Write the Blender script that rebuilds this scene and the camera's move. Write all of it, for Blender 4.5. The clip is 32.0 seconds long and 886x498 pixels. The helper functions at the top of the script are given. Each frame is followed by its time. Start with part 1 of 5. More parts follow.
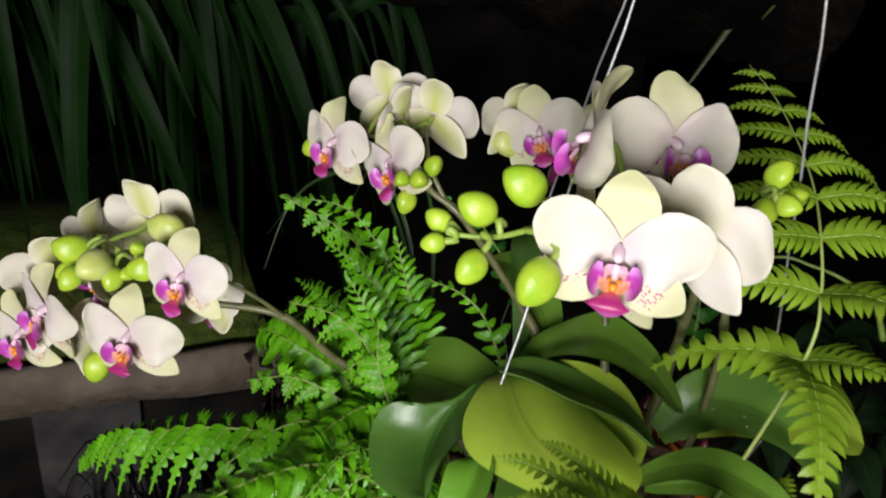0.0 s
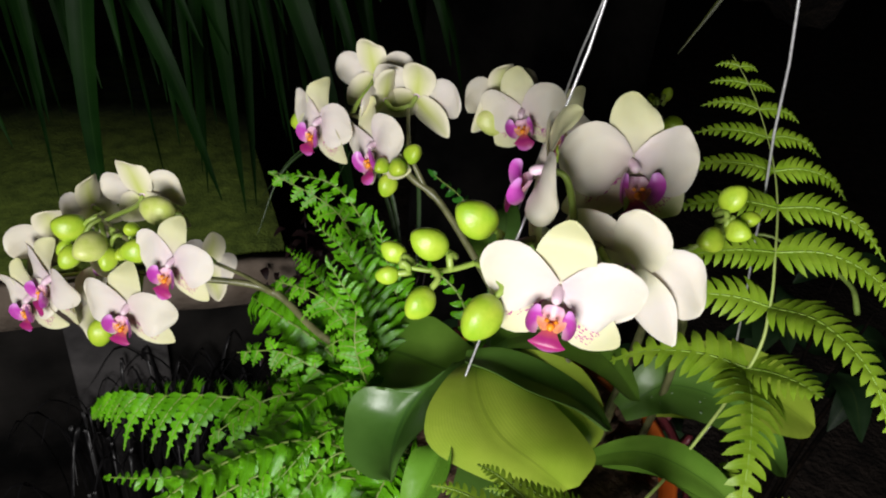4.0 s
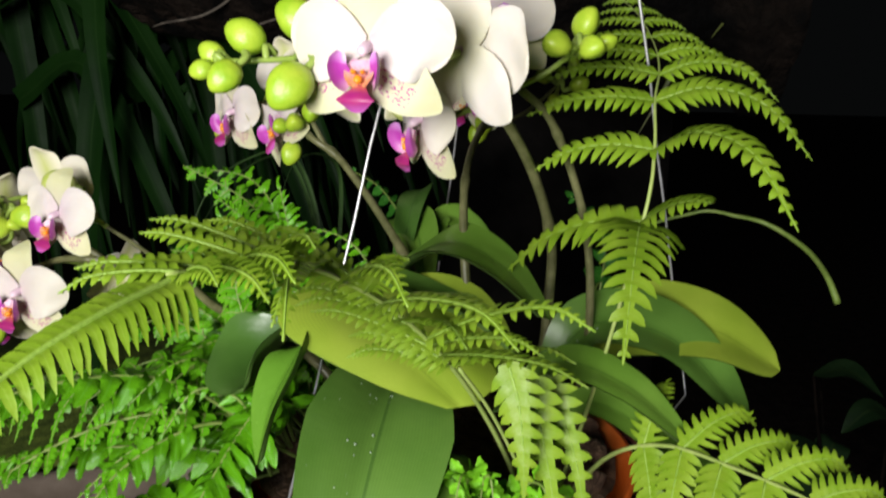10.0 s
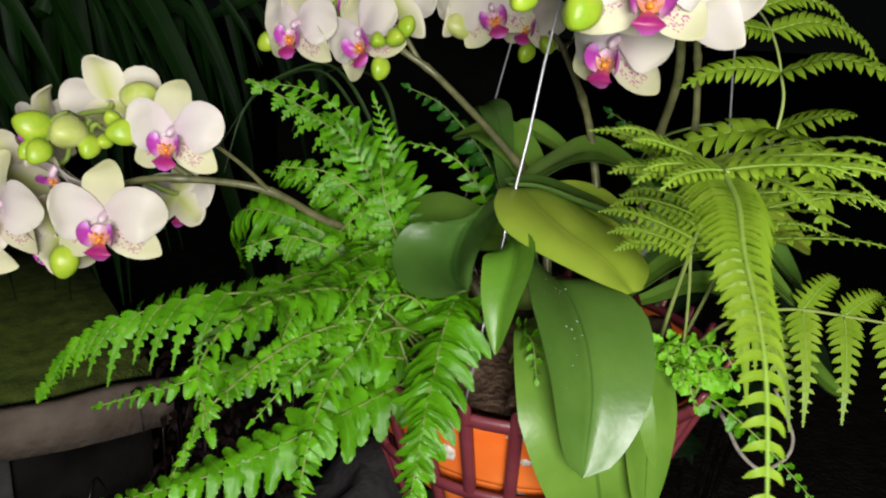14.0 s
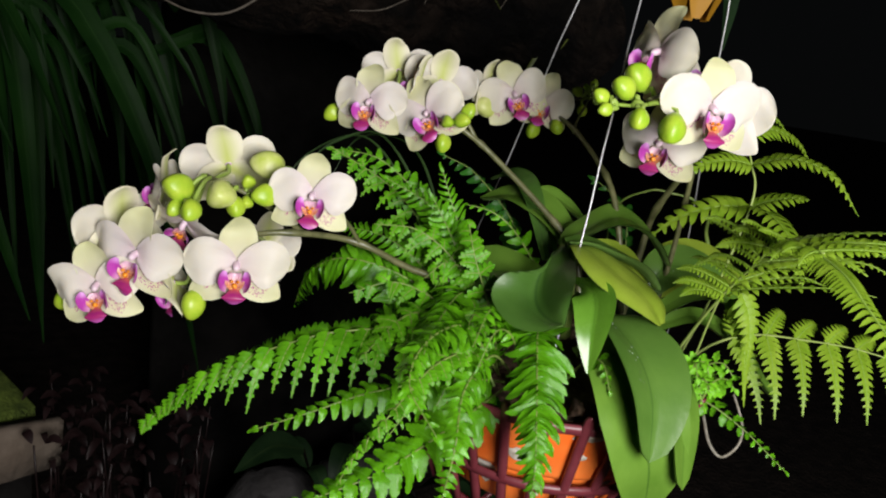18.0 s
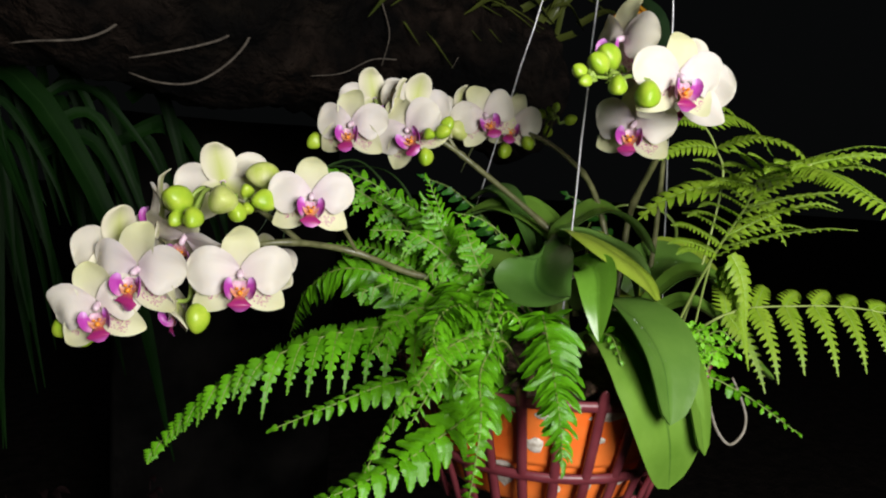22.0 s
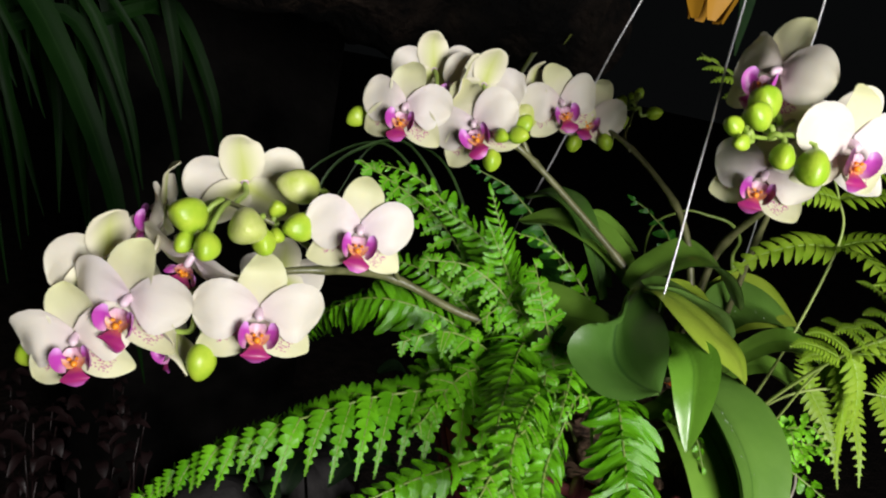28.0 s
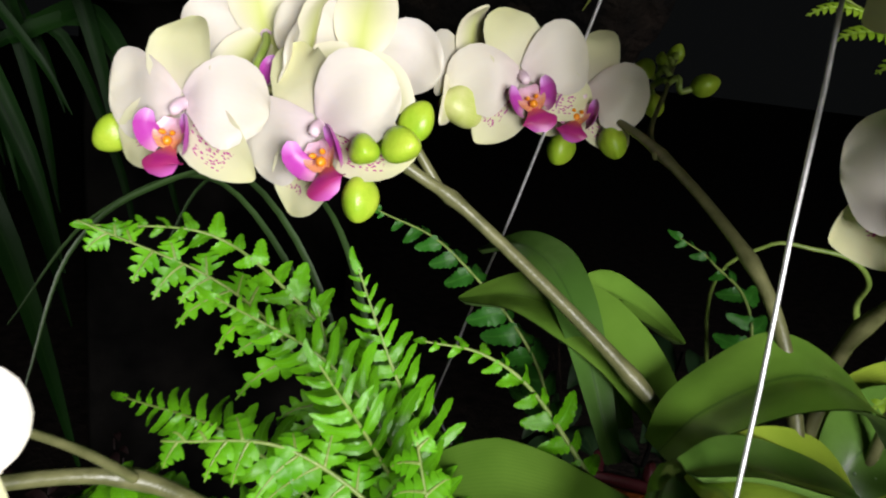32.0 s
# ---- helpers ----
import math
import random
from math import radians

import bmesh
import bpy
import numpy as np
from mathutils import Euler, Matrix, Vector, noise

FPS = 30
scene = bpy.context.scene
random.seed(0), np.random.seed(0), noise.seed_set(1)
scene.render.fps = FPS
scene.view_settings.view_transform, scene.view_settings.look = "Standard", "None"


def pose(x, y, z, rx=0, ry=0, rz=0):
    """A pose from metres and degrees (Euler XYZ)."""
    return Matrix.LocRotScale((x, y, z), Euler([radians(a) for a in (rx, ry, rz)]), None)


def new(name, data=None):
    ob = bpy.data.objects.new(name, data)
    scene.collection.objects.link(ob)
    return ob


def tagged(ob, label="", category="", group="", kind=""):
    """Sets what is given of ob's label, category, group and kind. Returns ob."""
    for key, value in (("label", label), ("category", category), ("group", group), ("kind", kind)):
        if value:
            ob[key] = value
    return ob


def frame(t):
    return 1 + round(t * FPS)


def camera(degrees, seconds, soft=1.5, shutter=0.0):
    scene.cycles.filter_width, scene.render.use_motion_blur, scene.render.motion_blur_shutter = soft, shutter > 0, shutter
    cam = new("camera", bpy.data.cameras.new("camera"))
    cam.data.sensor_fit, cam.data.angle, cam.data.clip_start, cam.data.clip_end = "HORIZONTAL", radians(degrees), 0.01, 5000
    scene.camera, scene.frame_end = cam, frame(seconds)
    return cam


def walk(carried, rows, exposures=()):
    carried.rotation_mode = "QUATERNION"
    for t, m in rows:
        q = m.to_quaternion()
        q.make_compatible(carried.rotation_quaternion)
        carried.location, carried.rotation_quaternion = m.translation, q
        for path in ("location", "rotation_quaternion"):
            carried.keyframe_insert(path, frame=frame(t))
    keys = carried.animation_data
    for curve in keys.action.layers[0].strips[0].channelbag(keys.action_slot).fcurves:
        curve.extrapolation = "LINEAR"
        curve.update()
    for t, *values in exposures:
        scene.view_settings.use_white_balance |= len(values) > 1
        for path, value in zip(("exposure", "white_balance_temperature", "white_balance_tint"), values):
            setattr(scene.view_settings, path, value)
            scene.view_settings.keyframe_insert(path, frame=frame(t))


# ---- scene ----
cam = camera(62.0, 32.0, 2.0, 0.4)
METRES, EYE, TILT, LEAN, TURN = 1.3, 1.5, -24.0, -5.4, 0.0
ROWS = [
    (0.0, 0.0, 0.0, 0.0, 0.0, 0.0, -0.0),
    (0.5, 0.0156, 0.0165, 0.0083, 3.04, 0.56, -0.41),
    (1.0, 0.019, 0.0127, 0.018, 3.05, -1.7, -0.55),
    (1.5, 0.0231, 0.0078, 0.0245, 2.54, -5.3, 0.03),
    (2.0, 0.0228, 0.0059, 0.0344, 2.65, -6.84, -0.66),
    (2.5, 0.0228, 0.0079, 0.0425, 3.29, -8.11, -1.31),
    (4.5, 0.0184, -0.0126, 0.0353, 1.52, -8.15, -1.06),
    (5.0, 0.0208, -0.0089, 0.0244, 1.12, -3.92, -1.6),
    (5.5, 0.0256, -0.0082, 0.0112, 0.45, -0.52, -1.11),
    (6.0, 0.0258, -0.0092, 0.0044, 0.89, 1.25, -1.11),
    (6.5, 0.0294, -0.0118, -0.0072, 1.07, 3.56, -0.16),
    (7.0, 0.0361, -0.0068, -0.0194, 2.06, 6.55, -0.43),
    (7.5, 0.0441, 0.001, -0.0357, 3.42, 9.19, -0.67),
    (8.0, 0.0495, 0.0095, -0.0461, 4.39, 12.28, -1.15),
    (8.5, 0.0573, 0.0142, -0.057, 5.37, 14.53, -0.06),
    (9.0, 0.0651, 0.0159, -0.066, 5.92, 15.52, 0.97),
    (9.5, 0.0706, 0.0164, -0.0785, 5.69, 16.35, 1.47),
    (10.0, 0.0759, 0.0188, -0.0848, 6.23, 12.03, 1.7),
    (10.5, 0.0764, 0.0294, -0.0859, 7.13, 9.36, 1.87),
    (11.0, 0.0775, 0.0311, -0.088, 4.75, 7.22, 3.11),
    (11.5, 0.0749, 0.0323, -0.091, 3.68, 5.61, 3.93),
    (12.0, 0.0684, 0.0309, -0.0964, 1.28, 4.56, 4.32),
    (12.5, 0.0376, 0.0289, -0.098, -2.52, 4.42, 4.3),
    (13.0, -0.0051, 0.0223, -0.0948, -5.85, 4.92, 5.43),
    (13.5, -0.0378, 0.015, -0.09, -8.07, 4.58, 6.2),
    (14.0, -0.0597, 0.002, -0.0827, -11.31, 4.51, 6.56),
    (14.5, -0.0893, -0.0032, -0.0743, -14.17, 2.06, 6.01),
    (15.0, -0.1109, -0.0079, -0.0654, -16.66, 3.86, 5.79),
    (15.5, -0.1259, -0.0154, -0.0626, -17.85, 3.88, 5.8),
    (17.5, -0.1738, -0.0319, -0.0576, -24.31, 2.72, 6.92),
    (18.0, -0.1829, -0.0301, -0.0666, -25.15, 4.98, 7.48),
    (18.5, -0.19, -0.0317, -0.0844, -24.79, 7.0, 9.2),
    (19.0, -0.1894, -0.0269, -0.1005, -25.16, 7.92, 10.38),
    (19.5, -0.1875, -0.0118, -0.1143, -25.46, 9.56, 11.17),
    (20.0, -0.1873, -0.0092, -0.1251, -25.45, 10.95, 11.18),
    (20.5, -0.1955, -0.0152, -0.1267, -26.92, 10.84, 12.32),
    (21.0, -0.204, -0.0218, -0.1201, -27.58, 12.5, 12.97),
    (21.5, -0.2105, -0.0212, -0.1179, -27.72, 12.64, 13.64),
    (22.0, -0.2109, -0.0149, -0.1149, -28.2, 13.0, 13.73),
    (22.5, -0.2061, -0.005, -0.1131, -27.76, 12.64, 13.57),
    (23.0, -0.2043, -0.0086, -0.1132, -26.48, 12.37, 13.88),
    (23.5, -0.1977, -0.0271, -0.1139, -25.18, 11.95, 13.36),
    (24.0, -0.2106, -0.026, -0.1092, -27.3, 10.74, 12.67),
    (24.5, -0.2189, -0.008, -0.1001, -29.95, 8.1, 12.7),
    (26.5, -0.1934, 0.0169, -0.0698, -29.67, 5.82, 12.22),
    (27.0, -0.1884, 0.0322, -0.0562, -29.11, 5.07, 11.15),
    (27.5, -0.1887, 0.0439, -0.0435, -29.36, 3.03, 9.09),
    (28.0, -0.2024, 0.0441, -0.0316, -31.26, 2.73, 6.35),
    (28.5, -0.2137, 0.0466, -0.0252, -31.07, 2.22, 4.77),
    (29.0, -0.2097, 0.0535, -0.0221, -30.57, 2.27, 4.65),
    (29.5, -0.1818, 0.0679, -0.0196, -28.87, 3.64, 5.3),
    (30.0, -0.1575, 0.0798, -0.0201, -27.07, 4.56, 5.99),
    (30.5, -0.1404, 0.0942, -0.0144, -26.53, 4.25, 7.01),
    (31.0, -0.1176, 0.1166, -0.0098, -26.45, 3.47, 8.5),
    (31.5, -0.0889, 0.1363, -0.0082, -26.36, 3.83, 9.75),
    (32.0, -0.0684, 0.1532, -0.0061, -24.91, 4.43, 9.49),
]
walk(cam, [(t, pose(0, 0, EYE, TILT, LEAN, TURN) @ pose(METRES * x, METRES * y, METRES * z, 90 + pitch, roll, yaw)) for t, x, y, z, yaw, pitch, roll in ROWS],
     ((0, 0.0), (7, 0.0), (9, -0.1), (10.5, 0.25), (12, 0.29), (13, -0.08), (14, -0.08), (15.5, -0.08), (18, 0.0), (24, 0.0), (28, 0.12), (30, 0.24), (32, 0.52)))

# ---- light: night, one small white torch held beside the viewer ----
world = bpy.data.worlds.new("night")
scene.world = world
world.use_nodes = True
world.node_tree.nodes["Background"].inputs[0].default_value = (0.55, 0.60, 0.62, 1)
world.node_tree.nodes["Background"].inputs[1].default_value = 0.004
torch = new("torch_light", bpy.data.lights.new("torch_light", "POINT"))
torch.data.energy, torch.data.shadow_soft_size, torch.data.color = 43.0, 0.19, (1.0, 0.975, 0.955)
torch.location = (-0.12, -0.50, 1.46)


# ---- materials ----
class Nodes:
    """A small builder of node materials."""

    def __init__(self, name, rough=0.5, spec=0.5):
        self.m = bpy.data.materials.new(name)
        self.m.use_nodes = True
        self.t = self.m.node_tree
        self.b = self.t.nodes["Principled BSDF"]
        self.b.inputs["Roughness"].default_value = rough
        self.b.inputs["Specular IOR Level"].default_value = spec

    def n(self, kind, **sets):
        node = self.t.nodes.new(kind)
        for k, v in sets.items():
            node.inputs[k].default_value = v
        return node

    def l(self, a, b):
        self.t.links.new(a, b)

    def coords(self, which="Object"):
        return self.n("ShaderNodeTexCoord").outputs[which]

    def noise(self, scale, detail=4.0, vec=None, which="Object"):
        k = self.n("ShaderNodeTexNoise", Scale=scale, Detail=detail)
        self.l(vec or self.coords(which), k.inputs["Vector"])
        return k.outputs["Fac"]

    def ramp(self, fac, stops):
        k = self.n("ShaderNodeValToRGB")
        while len(k.color_ramp.elements) < len(stops):
            k.color_ramp.elements.new(0.5)
        for e, (p, c) in zip(k.color_ramp.elements, stops):
            e.position = p
            e.color = (*c, 1)
        self.l(fac, k.inputs["Fac"])
        return k.outputs["Color"]

    def mix(self, fac, a, b, blend="MIX"):
        k = self.n("ShaderNodeMix")
        k.data_type, k.blend_type = "RGBA", blend
        for v, i in ((fac, 0), (a, 6), (b, 7)):
            if isinstance(v, (int, float)):
                k.inputs[i].default_value = v
            elif isinstance(v, tuple):
                k.inputs[i].default_value = (*v, 1)
            else:
                self.l(v, k.inputs[i])
        return k.outputs[2]

    def math(self, op, a, b=0.0):
        k = self.n("ShaderNodeMath")
        k.operation = op
        for v, i in ((a, 0), (b, 1)):
            if isinstance(v, (int, float)):
                k.inputs[i].default_value = v
            else:
                self.l(v, k.inputs[i])
        return k.outputs[0]

    def uv(self):
        s = self.n("ShaderNodeSeparateXYZ")
        self.l(self.n("ShaderNodeUVMap").outputs[0], s.inputs[0])
        return s.outputs[0], s.outputs[1]

    def random(self):
        return self.n("ShaderNodeObjectInfo").outputs["Random"]

    def color(self, c):
        if isinstance(c, tuple):
            self.b.inputs["Base Color"].default_value = (*c, 1)
        else:
            self.l(c, self.b.inputs["Base Color"])
        return self

    def bump(self, h, strength=0.3, dist=0.001):
        k = self.n("ShaderNodeBump", Strength=strength, Distance=dist)
        self.l(h, k.inputs["Height"])
        self.l(k.outputs[0], self.b.inputs["Normal"])
        return self

    def thin(self, amount, tint):
        """Lets some light through, as a thin petal or leaf does."""
        tr = self.n("ShaderNodeBsdfTranslucent")
        if isinstance(tint, tuple):
            tr.inputs[0].default_value = (*tint, 1)
        else:
            self.l(tint, tr.inputs[0])
        mx = self.n("ShaderNodeMixShader", Fac=amount)
        self.l(self.b.outputs[0], mx.inputs[1])
        self.l(tr.outputs[0], mx.inputs[2])
        self.l(mx.outputs[0], self.t.nodes["Material Output"].inputs[0])
        return self


def petal_mat(name, edge, mid, base, vein=0.03, spots=False):
    k = Nodes(name, 0.5, 0.3)
    u, v = k.uv()
    c = k.ramp(u, [(0.0, base), (0.16, tuple((a + b) / 2 for a, b in zip(base, mid))), (0.34, mid), (1.0, edge)])
    blot = k.noise(90.0, 3)
    c = k.mix(k.math("MULTIPLY", blot, 0.16), c, (0.93, 0.90, 0.66))
    # some are creamier than others
    c = k.mix(k.math("MULTIPLY", k.random(), 0.30), c, (0.80, 0.775, 0.46))
    # fine veins run along the petal
    w = k.n("ShaderNodeTexWave", Scale=5.0, Distortion=4.0, Detail=3.0)
    w.bands_direction = "Y"
    k.l(k.n("ShaderNodeUVMap").outputs[0], w.inputs["Vector"])
    c = k.mix(k.math("MULTIPLY", w.outputs["Fac"], vein), c, (0.62, 0.45, 0.60))
    if spots:
        vo = k.n("ShaderNodeTexVoronoi", Scale=27.0)
        k.l(k.n("ShaderNodeUVMap").outputs[0], vo.inputs["Vector"])
        dot = k.math("LESS_THAN", vo.outputs["Distance"], 0.38)
        near = k.math("MULTIPLY", k.math("LESS_THAN", u, 0.46), k.math("GREATER_THAN", u, 0.10))
        side = k.math("LESS_THAN", k.math("ABSOLUTE", k.math("SUBTRACT", v, 0.62)), 0.22)
        c = k.mix(k.math("MULTIPLY", dot, k.math("MULTIPLY", near, side)), c, (0.42, 0.02, 0.26))
    k.color(c).bump(k.noise(160.0, 3), 0.10, 0.0008)
    k.b.inputs["Subsurface Weight"].default_value = 0.25
    k.b.inputs["Subsurface Radius"].default_value = (1.0, 0.85, 0.65)
    k.b.inputs["Subsurface Scale"].default_value = 0.0015
    return k.thin(0.10, c).m


PETAL = petal_mat("petal", (0.662, 0.622, 0.520), (0.672, 0.612, 0.595), (0.625, 0.490, 0.570))
PETAL_BACK = petal_mat("petal_back", (0.652, 0.612, 0.520), (0.655, 0.598, 0.575), (0.570, 0.570, 0.390))
SEPAL = petal_mat("sepal", (0.569, 0.586, 0.262), (0.594, 0.590, 0.350), (0.559, 0.498, 0.455))
SEPAL_LOW = petal_mat("sepal_spotted", (0.581, 0.581, 0.297), (0.599, 0.586, 0.384), (0.559, 0.446, 0.463), spots=True)
k = Nodes("sepal_back", 0.5, 0.3)
u, v = k.uv()
mid = k.math("SUBTRACT", 1.0, k.math("MULTIPLY", k.math("ABSOLUTE", k.math("SUBTRACT", v, 0.5)), 2.4))
c = k.mix(k.math("MULTIPLY", k.math("MAXIMUM", mid, 0.0), k.math("SUBTRACT", 1.15, u)), (0.76, 0.72, 0.55), (0.55, 0.60, 0.18))
SEPAL_BACK = k.color(c).thin(0.12, c).m


def lip_mat(name, a, b, c3):
    k = Nodes(name, 0.38, 0.5)
    u, v = k.uv()
    c = k.ramp(u, [(0.0, a), (0.34, b), (0.70, b), (0.95, c3), (1.0, c3)])
    return k.color(k.mix(k.math("MULTIPLY", k.noise(300.0), 0.25), c, a)).m


LIP = lip_mat("lip_magenta", (0.55, 0.13, 0.05), (0.32, 0.008, 0.165), (0.50, 0.10, 0.48))
LIP_SIDE = lip_mat("lip_side_magenta", (0.66, 0.34, 0.50), (0.40, 0.014, 0.36), (0.62, 0.26, 0.68))
k = Nodes("lip_throat", 0.4)
u, v = k.uv()
wv = k.n("ShaderNodeTexWave", Scale=11.0, Distortion=4.0, Detail=2.0)
k.l(k.n("ShaderNodeUVMap").outputs[0], wv.inputs["Vector"])
THROAT = k.color(k.mix(k.ramp(wv.outputs["Fac"], [(0.55, (0, 0, 0)), (0.72, (1, 1, 1))]), k.ramp(u, [(0.2, (0.80, 0.62, 0.72)), (0.7, (0.80, 0.42, 0.10))]), (0.36, 0.02, 0.16))).m
CALLUS = Nodes("callus_orange", 0.35).color((0.80, 0.28, 0.01)).m
k = Nodes("column_white", 0.4)
COLUMN = k.color(k.ramp(k.noise(200.0), [(0.3, (0.74, 0.62, 0.66)), (0.7, (0.66, 0.42, 0.58))])).m


def plant_mat(name, dark, light, rough=0.4, scale=60.0, rib=None, thin=0.12, spec=0.5, streak=0.0, rnd=0.0):
    k = Nodes(name, rough, spec)
    c = k.ramp(k.noise(scale, 5), [(0.3, dark), (0.7, light)])
    u, v = k.uv()
    if rnd:
        c = k.mix(k.math("MULTIPLY", k.random(), rnd), c, tuple(x * 0.45 for x in dark), "MIX")
    if streak:
        s = k.n("ShaderNodeTexWave", Scale=14.0, Distortion=1.5, Detail=2.0)
        s.bands_direction = "Y"
        k.l(k.n("ShaderNodeUVMap").outputs[0], s.inputs["Vector"])
        c = k.mix(k.math("MULTIPLY", s.outputs["Fac"], streak), c, tuple(x * 0.6 for x in dark))
    if rib:
        near = k.math("LESS_THAN", k.math("ABSOLUTE", k.math("SUBTRACT", v, 0.5)), rib[1])
        c = k.mix(k.math("MULTIPLY", near, 0.45), c, rib[0])
    k.color(c).bump(k.noise(scale * 6, 3), 0.25, 0.0006)
    fine = k.noise(scale * 2.5, 3)
    k.l(k.math("ADD", k.math("MULTIPLY", fine, 0.22), rough - 0.1), k.b.inputs["Roughness"])
    return k.thin(thin, c).m if thin else k.m


BUD = plant_mat("bud_green", (0.28, 0.48, 0.02), (0.46, 0.60, 0.05), 0.36, 130.0, thin=0.05, streak=0.06)
BUD_PALE = plant_mat("bud_pale", (0.48, 0.58, 0.10), (0.66, 0.68, 0.28), 0.38, 130.0, thin=0.05, streak=0.08)
SPIKE = plant_mat("spike_olive", (0.075, 0.080, 0.030), (0.17, 0.17, 0.075), 0.36, 160.0, thin=0)
SPIKE_GREEN = plant_mat("spike_green", (0.24, 0.36, 0.05), (0.34, 0.45, 0.10), 0.38, 160.0, thin=0)
LEAF = plant_mat("orchid_leaf", (0.0990, 0.2145, 0.0220), (0.1595, 0.3025, 0.0396), 0.32, 38.0, ((0.02, 0.07, 0.01), 0.018), 0.05, streak=0.2)
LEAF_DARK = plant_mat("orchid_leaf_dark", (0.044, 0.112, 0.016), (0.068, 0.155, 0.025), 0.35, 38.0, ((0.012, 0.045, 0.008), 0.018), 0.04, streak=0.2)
LEAF_DULL = plant_mat("orchid_leaf_grey_green", (0.0770, 0.1738, 0.0242), (0.1144, 0.2288, 0.0374), 0.34, 38.0, ((0.02, 0.07, 0.01), 0.012), 0.04, streak=0.15)
LEAF_YELLOW = plant_mat("orchid_leaf_yellow", (0.255, 0.375, 0.0300), (0.355, 0.470, 0.0520), 0.36, 38.0, ((0.17, 0.25, 0.02), 0.014), 0.06, streak=0.2)
LEAF_SHINE = plant_mat("orchid_leaf_young", (0.085, 0.215, 0.016), (0.120, 0.275, 0.026), 0.24, 38.0, ((0.05, 0.14, 0.012), 0.018), 0.05, streak=0.12)
LEAF_UNDER = plant_mat("orchid_leaf_under", (0.10, 0.20, 0.04), (0.15, 0.26, 0.06), 0.45, 40.0, ((0.16, 0.24, 0.06), 0.03), 0.05)
FERN = plant_mat("sword_fern_green", (0.0748, 0.2960, 0.0041), (0.1713, 0.4881, 0.0125), 0.23, 90.0, ((0.13, 0.39, 0.03), 0.05), 0.14, 0.5, rnd=0.66)
FERN_LACE = plant_mat("lace_fern_green", (0.0748, 0.2960, 0.0041), (0.1713, 0.4881, 0.0145), 0.38, 90.0, None, 0.16, 0.22, rnd=0.6)
FERN_BRIGHT = plant_mat("button_fern_green", (0.160, 0.500, 0.012), (0.270, 0.660, 0.030), 0.36, 90.0, ((0.2, 0.5, 0.05), 0.05), 0.2, 0.35, rnd=0.4)
FERN_DEEP = plant_mat("fern_deep_green", (0.022, 0.130, 0.012), (0.045, 0.210, 0.020), 0.34, 90.0, ((0.07, 0.24, 0.03), 0.05), 0.15, rnd=0.6)
LIME = plant_mat("lime_fern_green", (0.2538, 0.4465, 0.0182), (0.3619, 0.5358, 0.0414), 0.46, 120.0, ((0.34, 0.52, 0.07), 0.05), 0.38, rnd=0.2)
RACHIS = plant_mat("fern_stalk", (0.12, 0.20, 0.03), (0.22, 0.30, 0.07), 0.45, 200.0, thin=0)
LIME_RIB = plant_mat("lime_fern_rib", (0.20, 0.34, 0.04), (0.28, 0.42, 0.07), 0.5, 200.0, thin=0)
RACHIS_PALE = plant_mat("lime_fern_stalk", (0.26, 0.36, 0.08), (0.36, 0.44, 0.13), 0.45, 200.0, thin=0)
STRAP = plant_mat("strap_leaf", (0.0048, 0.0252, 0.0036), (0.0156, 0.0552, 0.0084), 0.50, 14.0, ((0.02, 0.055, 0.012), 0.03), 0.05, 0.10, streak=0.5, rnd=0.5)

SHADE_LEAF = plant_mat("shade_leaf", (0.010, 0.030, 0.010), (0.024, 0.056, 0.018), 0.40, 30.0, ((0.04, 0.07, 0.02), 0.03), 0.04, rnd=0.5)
BLADE = plant_mat("grass_blade", (0.018, 0.045, 0.010), (0.040, 0.085, 0.020), 0.45, 40.0, thin=0.1, streak=0.3)
STRAP_OLIVE = plant_mat("olive_strap_leaf", (0.05, 0.07, 0.012), (0.12, 0.14, 0.025), 0.4, 20.0, thin=0.05, streak=0.4)

MONDO = plant_mat("dark_grass_blade", (0.010, 0.010, 0.011), (0.030, 0.028, 0.030), 0.35, 30.0, thin=0.05, streak=0.3)
MONDO_RED = plant_mat("reddish_leaf", (0.012, 0.006, 0.006), (0.040, 0.020, 0.021), 0.38, 30.0, thin=0.05)

k = Nodes("maroon_plastic", 0.38, 0.5)
MAROON = k.color(k.ramp(k.noise(70.0, 6), [(0.3, (0.135, 0.022, 0.030)), (0.75, (0.19, 0.040, 0.050))])).bump(k.noise(400.0), 0.2, 0.0004).m
k = Nodes("orange_pot", 0.36, 0.5)
c = k.ramp(k.noise(30.0, 5), [(0.35, (0.86, 0.150, 0.018)), (0.7, (0.93, 0.24, 0.045))])
flake = k.ramp(k.noise(26.0, 5), [(0.66, (0, 0, 0)), (0.68, (1, 1, 1))])
ORANGE = k.color(k.mix(flake, c, (0.70, 0.66, 0.58))).bump(k.noise(220.0), 0.25, 0.0006).m
k = Nodes("pale_flake", 0.6)
FLAKE = k.color(k.ramp(k.noise(240.0, 5), [(0.35, (0.42, 0.36, 0.27)), (0.6, (0.68, 0.64, 0.56))])).bump(k.noise(500.0, 4), 0.4, 0.0008).m
k = Nodes("galvanised_wire", 0.35)
k.b.inputs["Metallic"].default_value = 0.6
WIRE = k.color(k.ramp(k.noise(500.0), [(0.3, (0.50, 0.50, 0.52)), (0.7, (0.75, 0.75, 0.77))])).m
k = Nodes("coconut_husk", 0.85)
